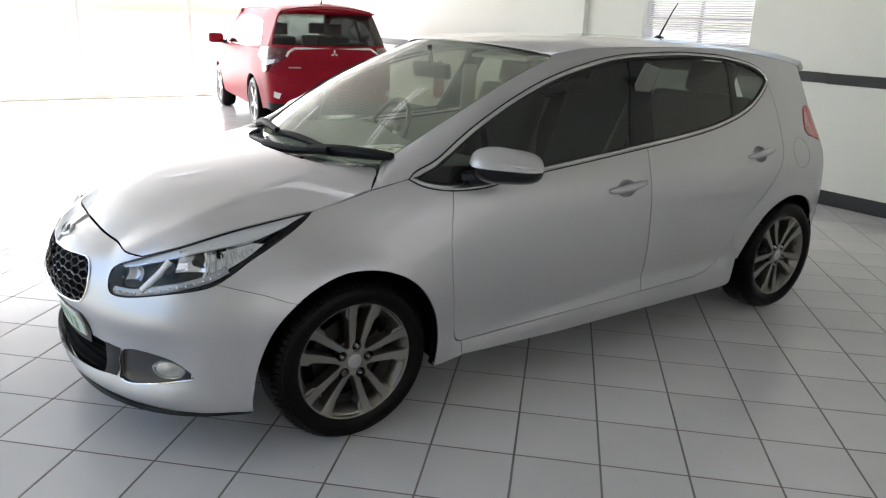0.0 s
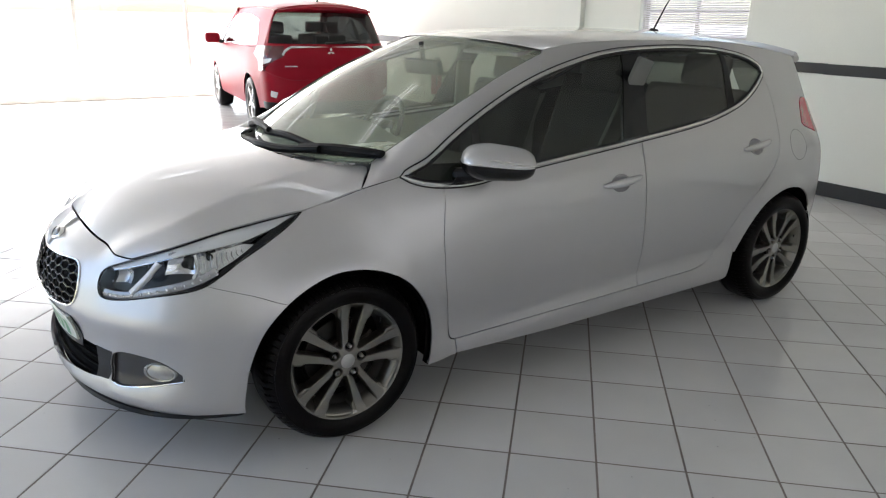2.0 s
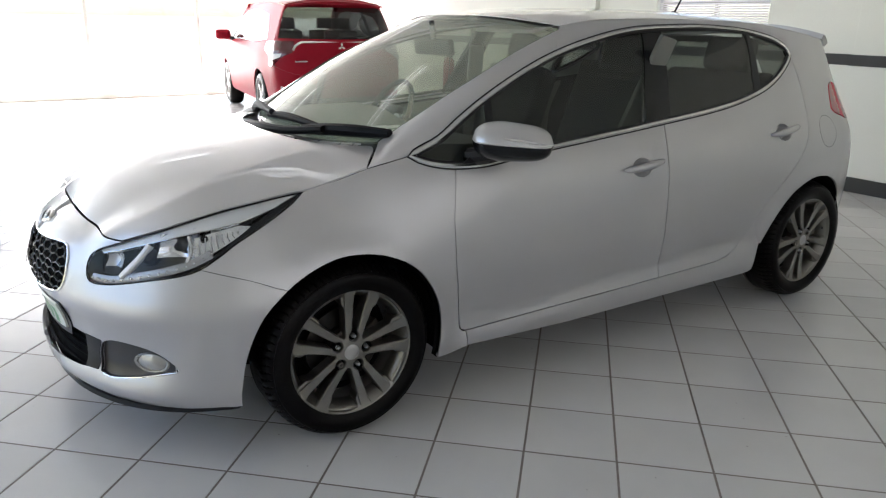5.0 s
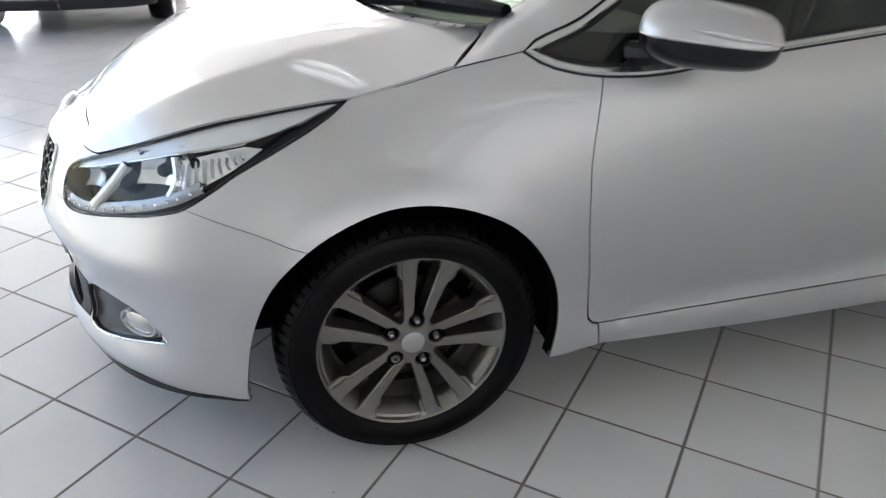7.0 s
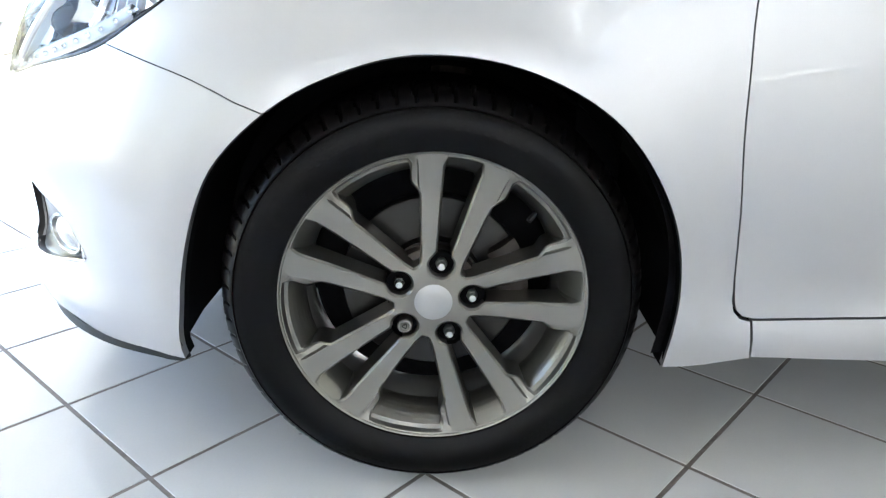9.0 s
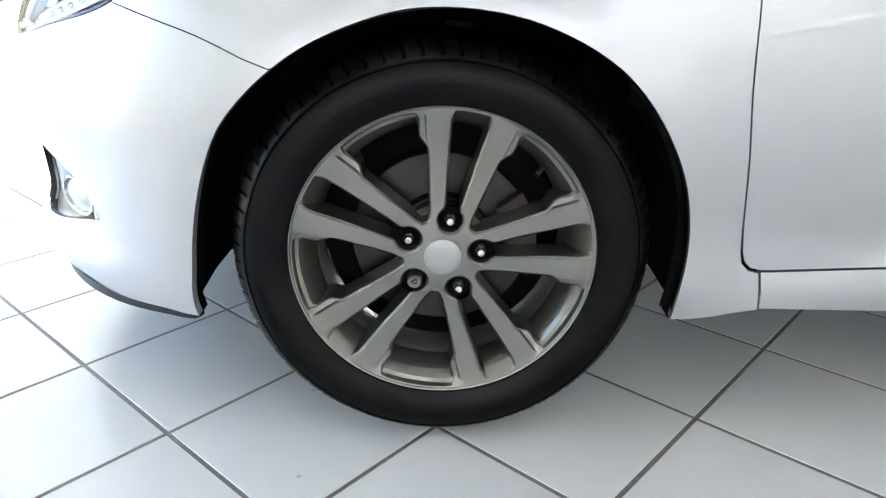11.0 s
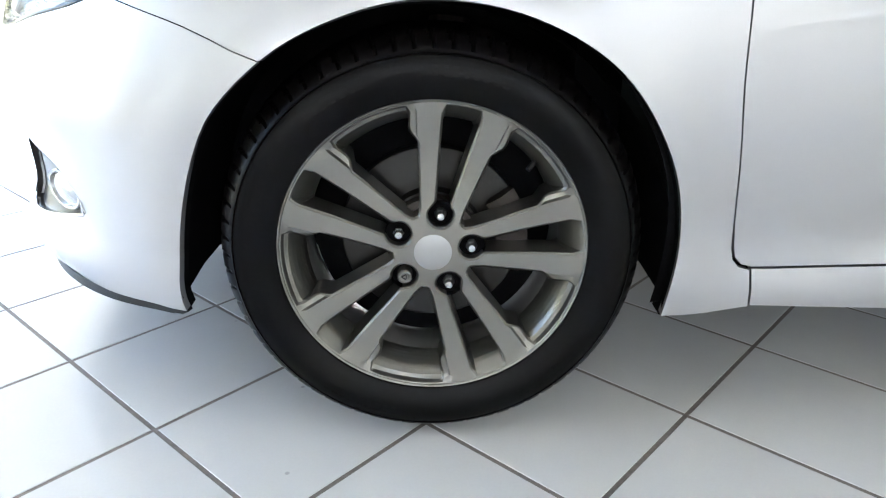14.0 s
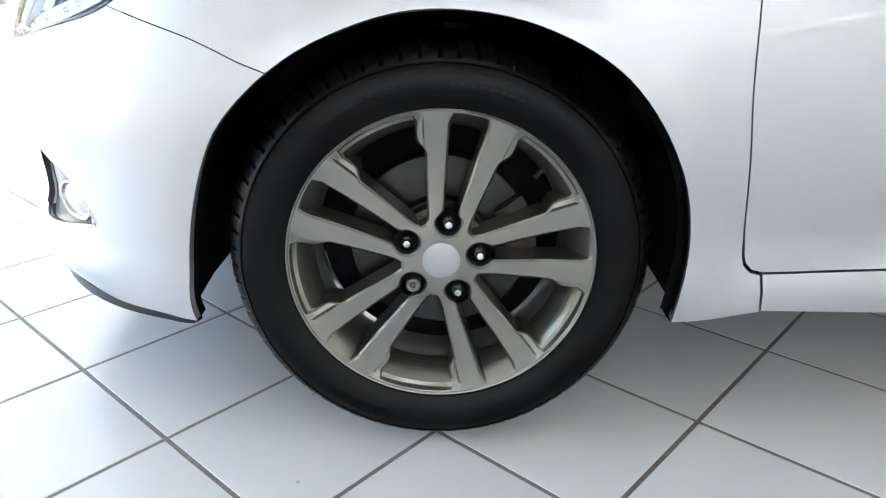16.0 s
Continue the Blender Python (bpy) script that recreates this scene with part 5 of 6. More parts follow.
def face_at(x, z):
    """The cast face of the wheel, five forks, the first axis along x."""
    r, a = math.hypot(x, z), math.atan2(z, x)
    d = (a + radians(36)) % radians(72) - radians(36)
    l, o = r * math.cos(d), abs(r * math.sin(d))
    t = max(0.0, (r - 0.036) / 0.18)
    y = -0.002 + 0.015 * (1 - t) * t - 0.006 * t * t
    if l > 0.158 and o > fork_out(l):
        k = min(1.0, (o - fork_out(l)) / 0.0025) * min(1.0, (l - 0.158) / 0.008)
        y += k * (0.0050 + 0.14 * (o - fork_out(l))) * min(1.0, max(0.0, (0.2205 - r) / 0.010))
    return (x, y, z)


def wheel_face():
    """One casting: rim disc pierced by five keyhole slots and five wide windows."""
    R = 0.2168
    turn = lambda p, a: (p[0] * math.cos(a) - p[1] * math.sin(a), p[0] * math.sin(a) + p[1] * math.cos(a))
    ls = [0.064, 0.072, 0.085, 0.10, 0.115, 0.13, 0.145, 0.157, 0.160, 0.164, 0.168, 0.175, 0.183, 0.190, 0.195]
    arm = [(l, fork_flank(l)) for l in ls]
    mirror = lambda p: turn((p[0], -p[1]), radians(72))
    a0 = math.atan2(arm[-1][1], 0.2005) + 0.02
    arc = [(R * math.cos(a), R * math.sin(a)) for a in [a0 + (radians(72) - 2 * a0) * k / 12 for k in range(13)]]
    end = [turn((0.0600, 0), radians(q)) for q in (31.5, 36, 40.5)]
    window = arm + arc + [mirror(p) for p in arm[::-1]] + end[::-1]
    slot = [(l, fork_in(l)) for l in (0.0765, 0.09, 0.11, 0.13, 0.15, 0.17, 0.188, 0.203)]
    top = math.atan2(fork_in(0.207), 0.207) - 0.02
    slot += [(R * math.cos(a), R * math.sin(a)) for a in [top - 2 * top * k / 6 for k in range(7)]]
    slot += [(l, -fork_in(l)) for l in (0.203, 0.188, 0.17, 0.15, 0.13, 0.11, 0.09, 0.0765)]
    slot += [(0.0572 + 0.0185 * math.cos(radians(q)), 0.0185 * math.sin(radians(q))) for q in range(-40, -325, -15)]
    holes, lines = [], []
    for k in range(5):
        a = radians(72 * k)
        holes += [[turn(p, a) for p in window], [turn(p, a) for p in slot[::-1]]]
        for sg in (-1, 1):
            for e in (0.0, 0.0025):
                lines.append([turn((l, sg * (fork_out(l) + e)), a) for l in [0.1675 + 0.0055 * q for q in range(7)]])
    ring = [(0.2260 * math.cos(q * math.tau / 120), 0.2260 * math.sin(q * math.tau / 120)) for q in range(120)]
    cut_edge = 0.0032
    holes = [h if area(h) > 0 else h[::-1] for h in holes]
    g = sheet(face_at, ring, holes, step=0.0065, gap=cut_edge, flange=0, lines=lines)
    for h in holes:
        lp = tidy(h, 0.0065)
        n = len(lp)
        # towards the rim the walls run inwards, as the inside of the barrel
        near = [min(1.0, max(0.0, (math.hypot(*p) - 0.196) / 0.016)) for p in lp]
        rows = [[face_at(*p) for p in grown(lp, cut_edge)], [Vector(face_at(*p)) + Vector((0, 0.0034, 0)) for p in lp]]
        for q in range(1, 9):
            y, c = -0.004 + 0.054 * q / 8, 0.118 * (1 - (1 - q / 8) ** 1.8)
            rows.append([(p[0] * (1 - c * k), y, p[1] * (1 - c * k)) for p, k in zip(lp, near)])
        for r0, r1 in zip(rows[:-1], rows[1:]):
            g.add(r0 + r1, [(q, (q + 1) % n, n + (q + 1) % n, n + q) for q in range(n)])
    return g


FACE = wheel_face()


def wheel(m, phase, name_label):
    """Hub at the origin, outer face towards minus y."""
    base = new("wheel")
    base.parent = car
    base.matrix_basis = m
    base["label"] = name_label
    # tyre
    prof = [(0.2235, 0.012), (0.2232, -0.006), (0.2265, -0.014), (0.238, -0.020), (0.252, -0.0245), (0.266, -0.0255), (0.280, -0.022), (0.292, -0.014), (0.302, -0.002), (0.309, 0.012), (0.3135, 0.030), (0.3155, 0.055), (0.316, 0.085), (0.3155, 0.115), (0.3135, 0.14), (0.302, 0.172), (0.270, 0.195), (0.215, 0.165)]
    g = Geo()
    steps = 576

    def tyre_pt(i, j):
        r, y = prof[j]
        a = i * math.tau / steps
        if 8 <= j <= 10 and (i - (j - 8)) % 8 == 0:
            r -= 0.010 if j > 8 else 0.005
            y += 0.006 if j == 8 else 0.003
        if j in (11, 13):
            r -= 0.006
        return (r * math.cos(a), y, r * math.sin(a))

    g.grid(lambda i, j: tyre_pt(i, j), list(range(steps)), list(range(len(prof))), True, True)
    tyre = part("tyre", g, M_RUBBER, base, "black low-profile tyre", smooth=28)
    # moulded rings and plain raised bars on the side wall
    g = Geo()
    for r, y in ((0.2865, -0.0190),):
        g.lathe([(r - 0.0018, y + 0.001), (r, y - 0.0016), (r + 0.0018, y + 0.001)], 120)
    rb = random.Random(7)
    for a0, cnt, step in ((62, 10, 3.0), (110, 6, 3.2), (232, 9, 3.0), (300, 7, 2.6)):
        for q in range(cnt):
            a = radians(a0 + q * step)
            w = rb.uniform(0.4, 0.75) * radians(step)
            g.add([(r * math.cos(b), -0.0258 if r < 0.27 else -0.0243, r * math.sin(b)) for r, b in ((0.259, a), (0.259, a + w), (0.273, a + w), (0.273, a))], [(0, 1, 2, 3)])
    part("sidewall_moulding", g, M_RUBBER, tyre)
    # rim: lip, barrel, back
    rimprof = [(0.2242, 0.006), (0.2215, 0.018), (0.2120, 0.034), (0.2010, 0.048), (0.1935, 0.058), (0.1900, 0.095), (0.1930, 0.130), (0.205, 0.150)]
    rim = part("rim", Geo().lathe(rimprof, 96, flip=True), M_ALLOYIN, base, "grey alloy rim barrel", smooth=40)
    part("rim_lip", Geo().lathe([(0.2262, 0.002), (0.2262, -0.0096), (0.2252, -0.0112), (0.2234, -0.0108), (0.2216, -0.0086), (0.2214, 0.006)], 96, flip=True), M_ALLOY, rim, "grey painted rim edge", smooth=40)
    spun = Geo()
    spun.v = [(x * math.cos(phase) - z * math.sin(phase), y, x * math.sin(phase) + z * math.cos(phase)) for x, y, z in FACE.v]
    spun.f = FACE.f
    part("spoke_face", spun, M_ALLOY, rim, "five forked grey alloy spokes in one casting", smooth=48)
    for q in range(5):
        a = phase + q * math.tau / 5
        at = Matrix.Translation((0.0572 * math.cos(a), 0, 0.0572 * math.sin(a)))
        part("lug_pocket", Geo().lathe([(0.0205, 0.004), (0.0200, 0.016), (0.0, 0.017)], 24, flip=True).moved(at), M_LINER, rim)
        if q == 2:
            nut = Geo().lathe([(0.0, -0.0020), (0.0055, -0.0022), (0.0075, -0.0038), (0.0095, -0.0038), (0.0110, -0.0015), (0.0114, 0.016)], 24)
        else:
            nut = Geo().lathe([(0.0, -0.0050), (0.0048, -0.0046), (0.0062, -0.0020), (0.0062, 0.004)], 20).lathe([(0.0060, 0.002), (0.0085, 0.005), (0.0088, 0.016)], 6)
        nut = part("lug_nut", nut.moved(at), M_DULLCHROME if q != 2 else M_ALLOY, rim)
        if q == 2:
            tri = Geo()
            for k in range(3):
                b = radians(90 + 120 * k)
                tri.box(-0.0036, 0.0036, -0.0032, -0.0021, -0.0007, 0.0007, 0.0, at @ pose(0, 0, 0, 0, math.degrees(b), 0) @ pose(0, 0, 0.0024))
            part("key_mark", tri, M_TRIM, nut, smooth=0)
    part("centre_cap", Geo().lathe([(0.0, -0.0065), (0.015, -0.0060), (0.025, -0.0040), (0.0295, -0.0010), (0.0305, 0.004)], 48), M_CAP, rim, "plain satin silver centre cap")
    # brake behind the spokes
    disc = part("brake_disc", Geo().lathe([(0.060, 0.055), (0.075, 0.055), (0.078, 0.072), (0.138, 0.072), (0.140, 0.074), (0.140, 0.094), (0.06, 0.094)], 72, flip=True), M_DISC, base, "worn steel brake disc", smooth=40)
    part("disc_bell", Geo().lathe([(0.0, 0.030), (0.060, 0.032), (0.070, 0.036), (0.073, 0.072)], 48), M_IRON, disc)
    cal = Geo().grid(lambda u, v: ((0.098 + 0.048 * v) * math.cos(u), 0.046 + 0.012 * abs(v - 0.5), (0.098 + 0.048 * v) * math.sin(u)), [radians(-22 + 56 * k / 12) for k in range(13)], [0, 0.2, 0.5, 0.8, 1])
    part("caliper", cal, M_IRON, disc, solid=-0.05)
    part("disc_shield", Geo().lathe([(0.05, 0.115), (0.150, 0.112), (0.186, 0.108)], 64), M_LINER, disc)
    part("valve", Geo().tube([(0.196 * math.cos(phase - 0.63), 0.012, 0.196 * math.sin(phase - 0.63)), (0.182 * math.cos(phase - 0.63), 0.004, 0.182 * math.sin(phase - 0.63))], 0.004, 8), M_TRIM, rim)
    return base


FACE_Y = -0.857
wheel(pose(0.0, FACE_Y, 0.3155), radians(79), "front wheel with five forked grey alloy spokes")
wheel(pose(2.650, FACE_Y, 0.3155), radians(48), "rear wheel with five forked grey alloy spokes")
wheel(pose(0.0, -FACE_Y, 0.3155, 0, 0, 180), radians(20), "front wheel with five forked grey alloy spokes")
wheel(pose(2.650, -FACE_Y, 0.3155, 0, 0, 180), radians(100), "rear wheel with five forked grey alloy spokes")

# arch liners, underbody
for x in (0.0, 2.650):
    rl = 0.372
    g = Geo().lathe([(rl, -0.835), (rl + 0.004, -0.70), (rl - 0.01, -0.52), (0.12, -0.50), (0.0, -0.50)], 40, radians(-9), radians(189))
    g.moved(pose(x - 0.012 if x == 0 else x - 0.005, 0, 0.288))
    both("arch_liner", g, M_LINER)
    arch = ARCH_F if x == 0 else ARCH_R
    both("arch_return", Geo().grid(lambda i, k: Vector(body(*arch[i])) + Vector((0, 0.0 + 0.045 * k, -0.002)) , list(range(len(arch))), [0.15, 1.0]), M_LINER)
part("underbody", Geo().box(0.40, 2.20, -0.74, 0.74, 0.195, 0.255, 0.02).box(-0.58, 0.40, -0.50, 0.50, 0.175, 0.30, 0.02).box(2.20, 3.2, -0.50, 0.50, 0.18, 0.32, 0.02), M_LINER, car)
part("axle", Geo().tube([(2.65, -0.72, 0.31), (2.65, 0.72, 0.31)], 0.045, 10), M_IRON, car)
part("drive_shaft", Geo().tube([(0.0, -0.74, 0.30), (0.0, 0.74, 0.30)], 0.035, 10), M_IRON, car)
both("damper", Geo().tube([(0.0, -0.68, 0.30), (0.03, -0.60, 0.62)], 0.035, 10), M_IRON)

# ---- cabin ----
part("cabin_floor", Geo().box(0.45, 3.1, -0.72, 0.72, 0.25, 0.32, 0.01), M_SEAT, car)
part("bulkhead", Geo().box(0.22, 0.30, -0.70, 0.70, 0.30, 0.90, 0.01), M_LINER, car)
half = sheet(body, [(0.50, 0.35), (2.3, 0.35), (2.3, 1.06), (1.53, 0.99), (0.9, 0.94), (0.50, 0.91)], step=0.08, lift=-0.05, flange=0)
both("door_card", half, M_DASH)


def dash(u, k):
    y = 0.70 * k
    q = Vector(screen(y, 0.015))
    hump = 0.030 * math.exp(-((y - 0.42) / 0.20) ** 2)
    x = q.x + (0.80 - q.x) * min(1, u / 0.75) if u < 0.75 else 0.80 - 0.06 * (u - 0.75) / 0.25
    z = q.z - 0.004 - 0.012 * math.sin(math.pi * min(1, u / 0.75)) + (hump if 0.35 < u < 0.76 else 0) - (0.0 if u < 0.75 else 1.5 * (u - 0.75))
    return (x, y, z - 0.03 * u)


part("dashboard", Geo().grid(dash, [k / 24 for k in range(25)], [-1 + 2 * k / 30 for k in range(31)], True), M_DASH, car, "grey moulded dashboard", smooth=50)
part("dash_mat", Geo().box(0.40, 0.62, -0.36, -0.08, 0.952, 0.957, 0.002), M_DULLCHROME, car)
c = Vector((0.85, 0.42, 0.93))
ring = [c + Vector((0.09 * math.sin(a), 0.185 * math.cos(a), 0.165 * math.sin(a))) for a in [k * math.tau / 40 for k in range(41)]]
steer = part("steering_wheel", Geo().tube(ring, 0.014, 8, cap=False), M_TRIM, car)
part("hub_pad", Geo().box(-0.02, 0.02, -0.10, 0.10, -0.075, 0.06, 0.018).moved(Matrix.Translation(c) @ pose(0, 0, 0, 0, 28, 0)), M_TRIM, steer)
part("spoke_trim", Geo().box(-0.018, 0.0, -0.165, 0.165, -0.02, 0.015, 0.006).moved(Matrix.Translation(c) @ pose(0, 0, 0, 0, 28, 0)), M_DULLCHROME, steer)


def seat(x, y, w):
    """Cushion, back and head rest, softly rounded."""
    st = new("seat")
    st.parent = car
    for nm, bx, rx, loc in (("cushion", (-0.26, 0.26, -w, w, -0.08, 0.08), -6, (x, y, 0.52)), ("backrest", (-0.07, 0.07, -w, w, -0.32, 0.32), 20, (x + 0.33, y, 0.86)), ("headrest", (-0.05, 0.05, -min(w, 0.14), min(w, 0.14), -0.09, 0.09), 14, (x + 0.47, y, 1.25))):
        g = Geo().box(*bx, 0.045).moved(Matrix.Translation(loc) @ pose(0, 0, 0, 0, rx, 0))
        part(nm, g, M_SEAT, st, smooth=60)
    return st


seat(1.25, -0.37, 0.24)
seat(1.25, 0.37, 0.24)
seat(2.05, -0.36, 0.33)
seat(2.05, 0.36, 0.33)
part("rear_shelf", Geo().box(2.55, 3.05, -0.62, 0.62, 0.96, 0.98, 0.004), M_SEAT, car)
part("roof_lining", Geo().grid(lambda x, k: Vector(rail(x, k * 0.97)) - Vector((0, 0, 0.035)), [1.0 + 1.9 * k / 16 for k in range(17)], [-1 + 2 * k / 16 for k in range(17)]), M_ROOFLINING, car, smooth=60)
mir = part("inside_mirror", Geo().box(-0.018, 0.018, -0.125, 0.125, -0.036, 0.036, 0.014).moved(pose(0.86, -0.0, 1.285, 0, -12, 8)), M_TRIM, car)
part("stalk", Geo().tube([(0.86, 0, 1.30), (0.85, 0, 1.35), (0.845, 0, 1.40)], 0.012, 8), M_TRIM, mir)
both("sun_visor", Geo().box(-0.085, 0.085, -0.20, 0.20, -0.008, 0.008, 0.006).moved(pose(1.06, -0.36, 1.375, 0, -8, 0)), M_ROOFLINING)
both("belt_pillar", Geo().box(-0.05, 0.05, -0.012, 0.012, -0.45, 0.22, 0.01).moved(pose(1.56, -0.655, 1.14, 14, 14, 0)), M_DASH)


# ---- two larger cars further back ----
SUV_W = [(0.55, 0.86), (1.2, 0.895), (2.3, 0.90), (3.6, 0.895), (4.2, 0.86)]
SUV_SIDE = [(0.25, 0.055), (0.35, 0.03), (0.55, 0.012), (0.80, 0.0), (0.95, 0.008), (1.05, 0.035), (1.15, 0.075), (1.30, 0.125), (1.45, 0.185), (1.55, 0.235), (1.62, 0.30)]
SUV_NOSE = [(0.25, 0.16), (0.40, 0.05), (0.60, 0.0), (0.80, 0.02), (0.95, 0.10), (1.02, 0.24), (1.10, 0.40)]
SUV_TAIL = [(0.28, 4.50), (0.42, 4.60), (0.55, 4.65), (0.72, 4.63), (0.85, 4.575), (1.00, 4.56), (1.08, 4.53), (1.25, 4.44), (1.40, 4.35), (1.52, 4.28), (1.62, 4.22)]


def suv_skin(s, z):
    """s from the nose's middle (-0.45) along the near side (minus y) to the tail's middle (5.2)."""
    d = lerp_table(z, SUV_SIDE)
    if s < 0.55:
        f = min(1.0, 0.55 - s) * math.pi / 2
        return (0.55 - (0.55 - lerp_table(z, SUV_NOSE)) * max(0, math.sin(f)) ** (2 / 2.3), -(0.86 - d) * max(0, math.cos(f)) ** (2 / 2.3), z)
    if s > 4.2:
        f = min(1.0, s - 4.2) * math.pi / 2
        return (4.2 + (lerp_table(z, SUV_TAIL) - 4.2) * max(0, math.sin(f)) ** (2 / 3.2), -(0.86 - d) * max(0, math.cos(f)) ** (2 / 3.2), z)
    return (s, -(lerp_table(s, SUV_W) - d), z)


def suv(name, label, paint, m):
    root = thing(name, label, "car", m)

    def two(nm, geo, mat, lab="", joined=False, parent=None, **kw):
        p = parent or root
        if joined:
            return part(nm, Geo().add(geo.v, geo.f).add(geo.mirrored().v, geo.mirrored().f), mat, p, lab, **kw)
        part(nm, geo, mat, p, lab, **kw)
        return part(nm, geo.mirrored(), mat, p, lab, **kw)

    def arch(cx):
        return [(cx + 0.395 * math.cos(radians(a)), 0.34 + 0.395 * math.sin(radians(a))) for a in range(195, -16, -10)]

    af, ar = arch(0.95), arch(3.62)
    tail_lamp = [(3.98, 1.00), (4.02, 1.095), (4.25, 1.11), (4.50, 1.115), (4.78, 1.11), (4.78, 0.98), (4.60, 0.925), (4.42, 0.835), (4.30, 0.80), (4.215, 0.81), (4.215, 0.93), (4.10, 0.965)]
    head_lamp = [(-0.02, 0.84), (0.10, 0.80), (0.30, 0.82), (0.55, 0.90), (0.70, 0.965), (0.45, 0.955), (0.20, 0.925), (0.0, 0.90)]
    belt = [(4.05, 1.085), (3.4, 1.075), (2.6, 1.06), (1.7, 1.04), (1.25, 1.03), (1.0, 1.025), (0.6, 1.01), (0.3, 0.985), (0.0, 0.965), (-0.449, 0.955)]
    front_hole = [(-0.449, 0.86), (-0.10, 0.85), (-0.08, 0.72), (-0.20, 0.62), (-0.449, 0.60)]
    loop = [(-0.449, 0.30), (0.3, 0.29)] + [p for p in af if p[1] > 0.29] + [(1.5, 0.29), (3.1, 0.29)] + [p for p in ar if p[1] > 0.29] + [(4.1, 0.32), (4.22, 0.33), (4.22, 0.84), (4.25, 1.07)] + belt
    two("body_side", sheet(suv_skin, loop, [head_lamp], step=0.06, gap=0.001), paint)
    # tail: bumper, gate with the window opening
    loop = [(4.224, 0.42), (4.6, 0.42), (5.2, 0.42), (5.2, 0.70), (4.9, 0.70), (4.70, 0.74), (4.45, 0.80), (4.224, 0.83)]
    two("rear_bumper", sheet(suv_skin, loop, step=0.05, gap=0.0), paint, joined=True)
    two("lower_bumper", sheet(suv_skin, [(4.224, 0.33), (4.6, 0.30), (5.2, 0.30), (5.2, 0.418), (4.6, 0.418), (4.224, 0.418)], step=0.06), M_TRIM, joined=True)
    glass = [(4.40, 1.150), (5.2, 1.140), (5.2, 1.525), (4.48, 1.525), (4.37, 1.475)]
    loop = [(4.45, 0.802), (4.70, 0.742), (4.9, 0.702), (5.2, 0.702), (5.2, 1.138), (4.40, 1.148), (4.37, 1.475), (4.48, 1.527), (5.2, 1.527), (5.2, 1.60), (4.6, 1.595), (4.3, 1.535), (4.28, 1.30), (4.30, 1.090), (4.50, 1.120), (4.72, 1.115), (4.742, 0.98), (4.60, 0.922), (4.37, 0.858)]
    two("tailgate", sheet(suv_skin, loop, step=0.05, gap=0.0), paint, joined=True)
    two("rear_window", sheet(suv_skin, glass, step=0.08, gap=-0.003, lift=-0.004, flange=0), M_PRIVACY, "dark tinted rear window", joined=True)
    two("tail_lamp", sheet(suv_skin, tail_lamp, step=0.04, lift=0.010), M_DARKRED, "red wraparound rear lamp")
    two("lamp_clear", sheet(suv_skin, [(4.22, 0.865), (4.36, 0.880), (4.56, 0.92), (4.60, 0.965), (4.42, 0.955), (4.22, 0.945)], step=0.03, lift=0.016), M_LAMPWHITE, "clear lower lamp segment")
    two("bumper_reflector", sheet(suv_skin, [(4.50, 0.50), (4.62, 0.48), (4.66, 0.55), (4.52, 0.57)], step=0.04, lift=0.006), M_WHITE)
    two("chrome_bar", band(suv_skin, [(5.2, 1.105), (5.0, 1.105), (4.88, 1.103), (4.80, 1.05), (4.775, 1.005)], 0.034, 0.012, closed=False), M_CHROME, "bright chrome garnish on the tailgate", joined=True)
    badge = Geo()
    for k in range(3):
        a = radians(90 + 120 * k)
        c = Vector(suv_skin(5.2, 1.045)) + Vector((0.008, 0, 0))
        d, e = Vector((0, math.cos(a), math.sin(a))), Vector((0, -math.sin(a), math.cos(a)))
        badge.add([c, c + d * 0.028 + e * 0.016, c + d * 0.056, c + d * 0.028 - e * 0.016], [(0, 1, 2, 3)])
    part("badge", badge, M_CHROME, root, "plain bright badge", smooth=0)
    part("name_script", Geo().box(4.572, 4.580, -0.62, -0.46, 0.865, 0.882).moved(pose(0.02, 0, 0)), M_CHROME, root, smooth=0)
    # greenhouse
    side_glass = [(1.55, 1.065), (2.6, 1.085), (3.5, 1.10), (3.92, 1.13), (3.86, 1.28), (3.70, 1.42), (3.2, 1.475), (2.6, 1.49), (2.2, 1.46), (1.9, 1.33)]
    loop = [(1.02, 1.028), (1.25, 1.033), (1.7, 1.043), (2.6, 1.063), (3.4, 1.078), (4.05, 1.088), (4.25, 1.09), (4.28, 1.30), (4.295, 1.53), (4.0, 1.565), (3.2, 1.585), (2.5, 1.575), (2.15, 1.54), (1.75, 1.36), (1.4, 1.19)]
    two("side_frame", sheet(suv_skin, loop, [side_glass], step=0.06, gap=0.001), paint)
    two("side_window", sheet(suv_skin, side_glass, step=0.08, lift=-0.006, flange=0), M_PRIVACY, "tinted side glass")
    two("window_trim", band(suv_skin, tidy(side_glass, 0.05), 0.02, 0.004), M_CHROME)
    for sx in (2.42, 3.28):
        two("door_pillar", sheet(suv_skin, [(sx, 1.07), (sx + 0.09, 1.07), (sx + 0.07, 1.49), (sx, 1.49)], step=0.08, lift=-0.003), M_GLOSSBLACK)

    def top(a, k):
        x0 = 2.15 + 0.0 * abs(k)
        x = x0 - 0.06 * (1 - k * k) + (4.30 - x0 + 0.06 * (1 - k * k)) * a
        ze = lerp_table(x, [(2.0, 1.50), (2.15, 1.54), (2.5, 1.575), (3.2, 1.585), (4.0, 1.565), (4.3, 1.53)])
        ye = -suv_skin(min(x, 4.2), ze)[1]
        return (x, ye * k, ze + 0.075 * (1 - abs(k) ** 2.6))

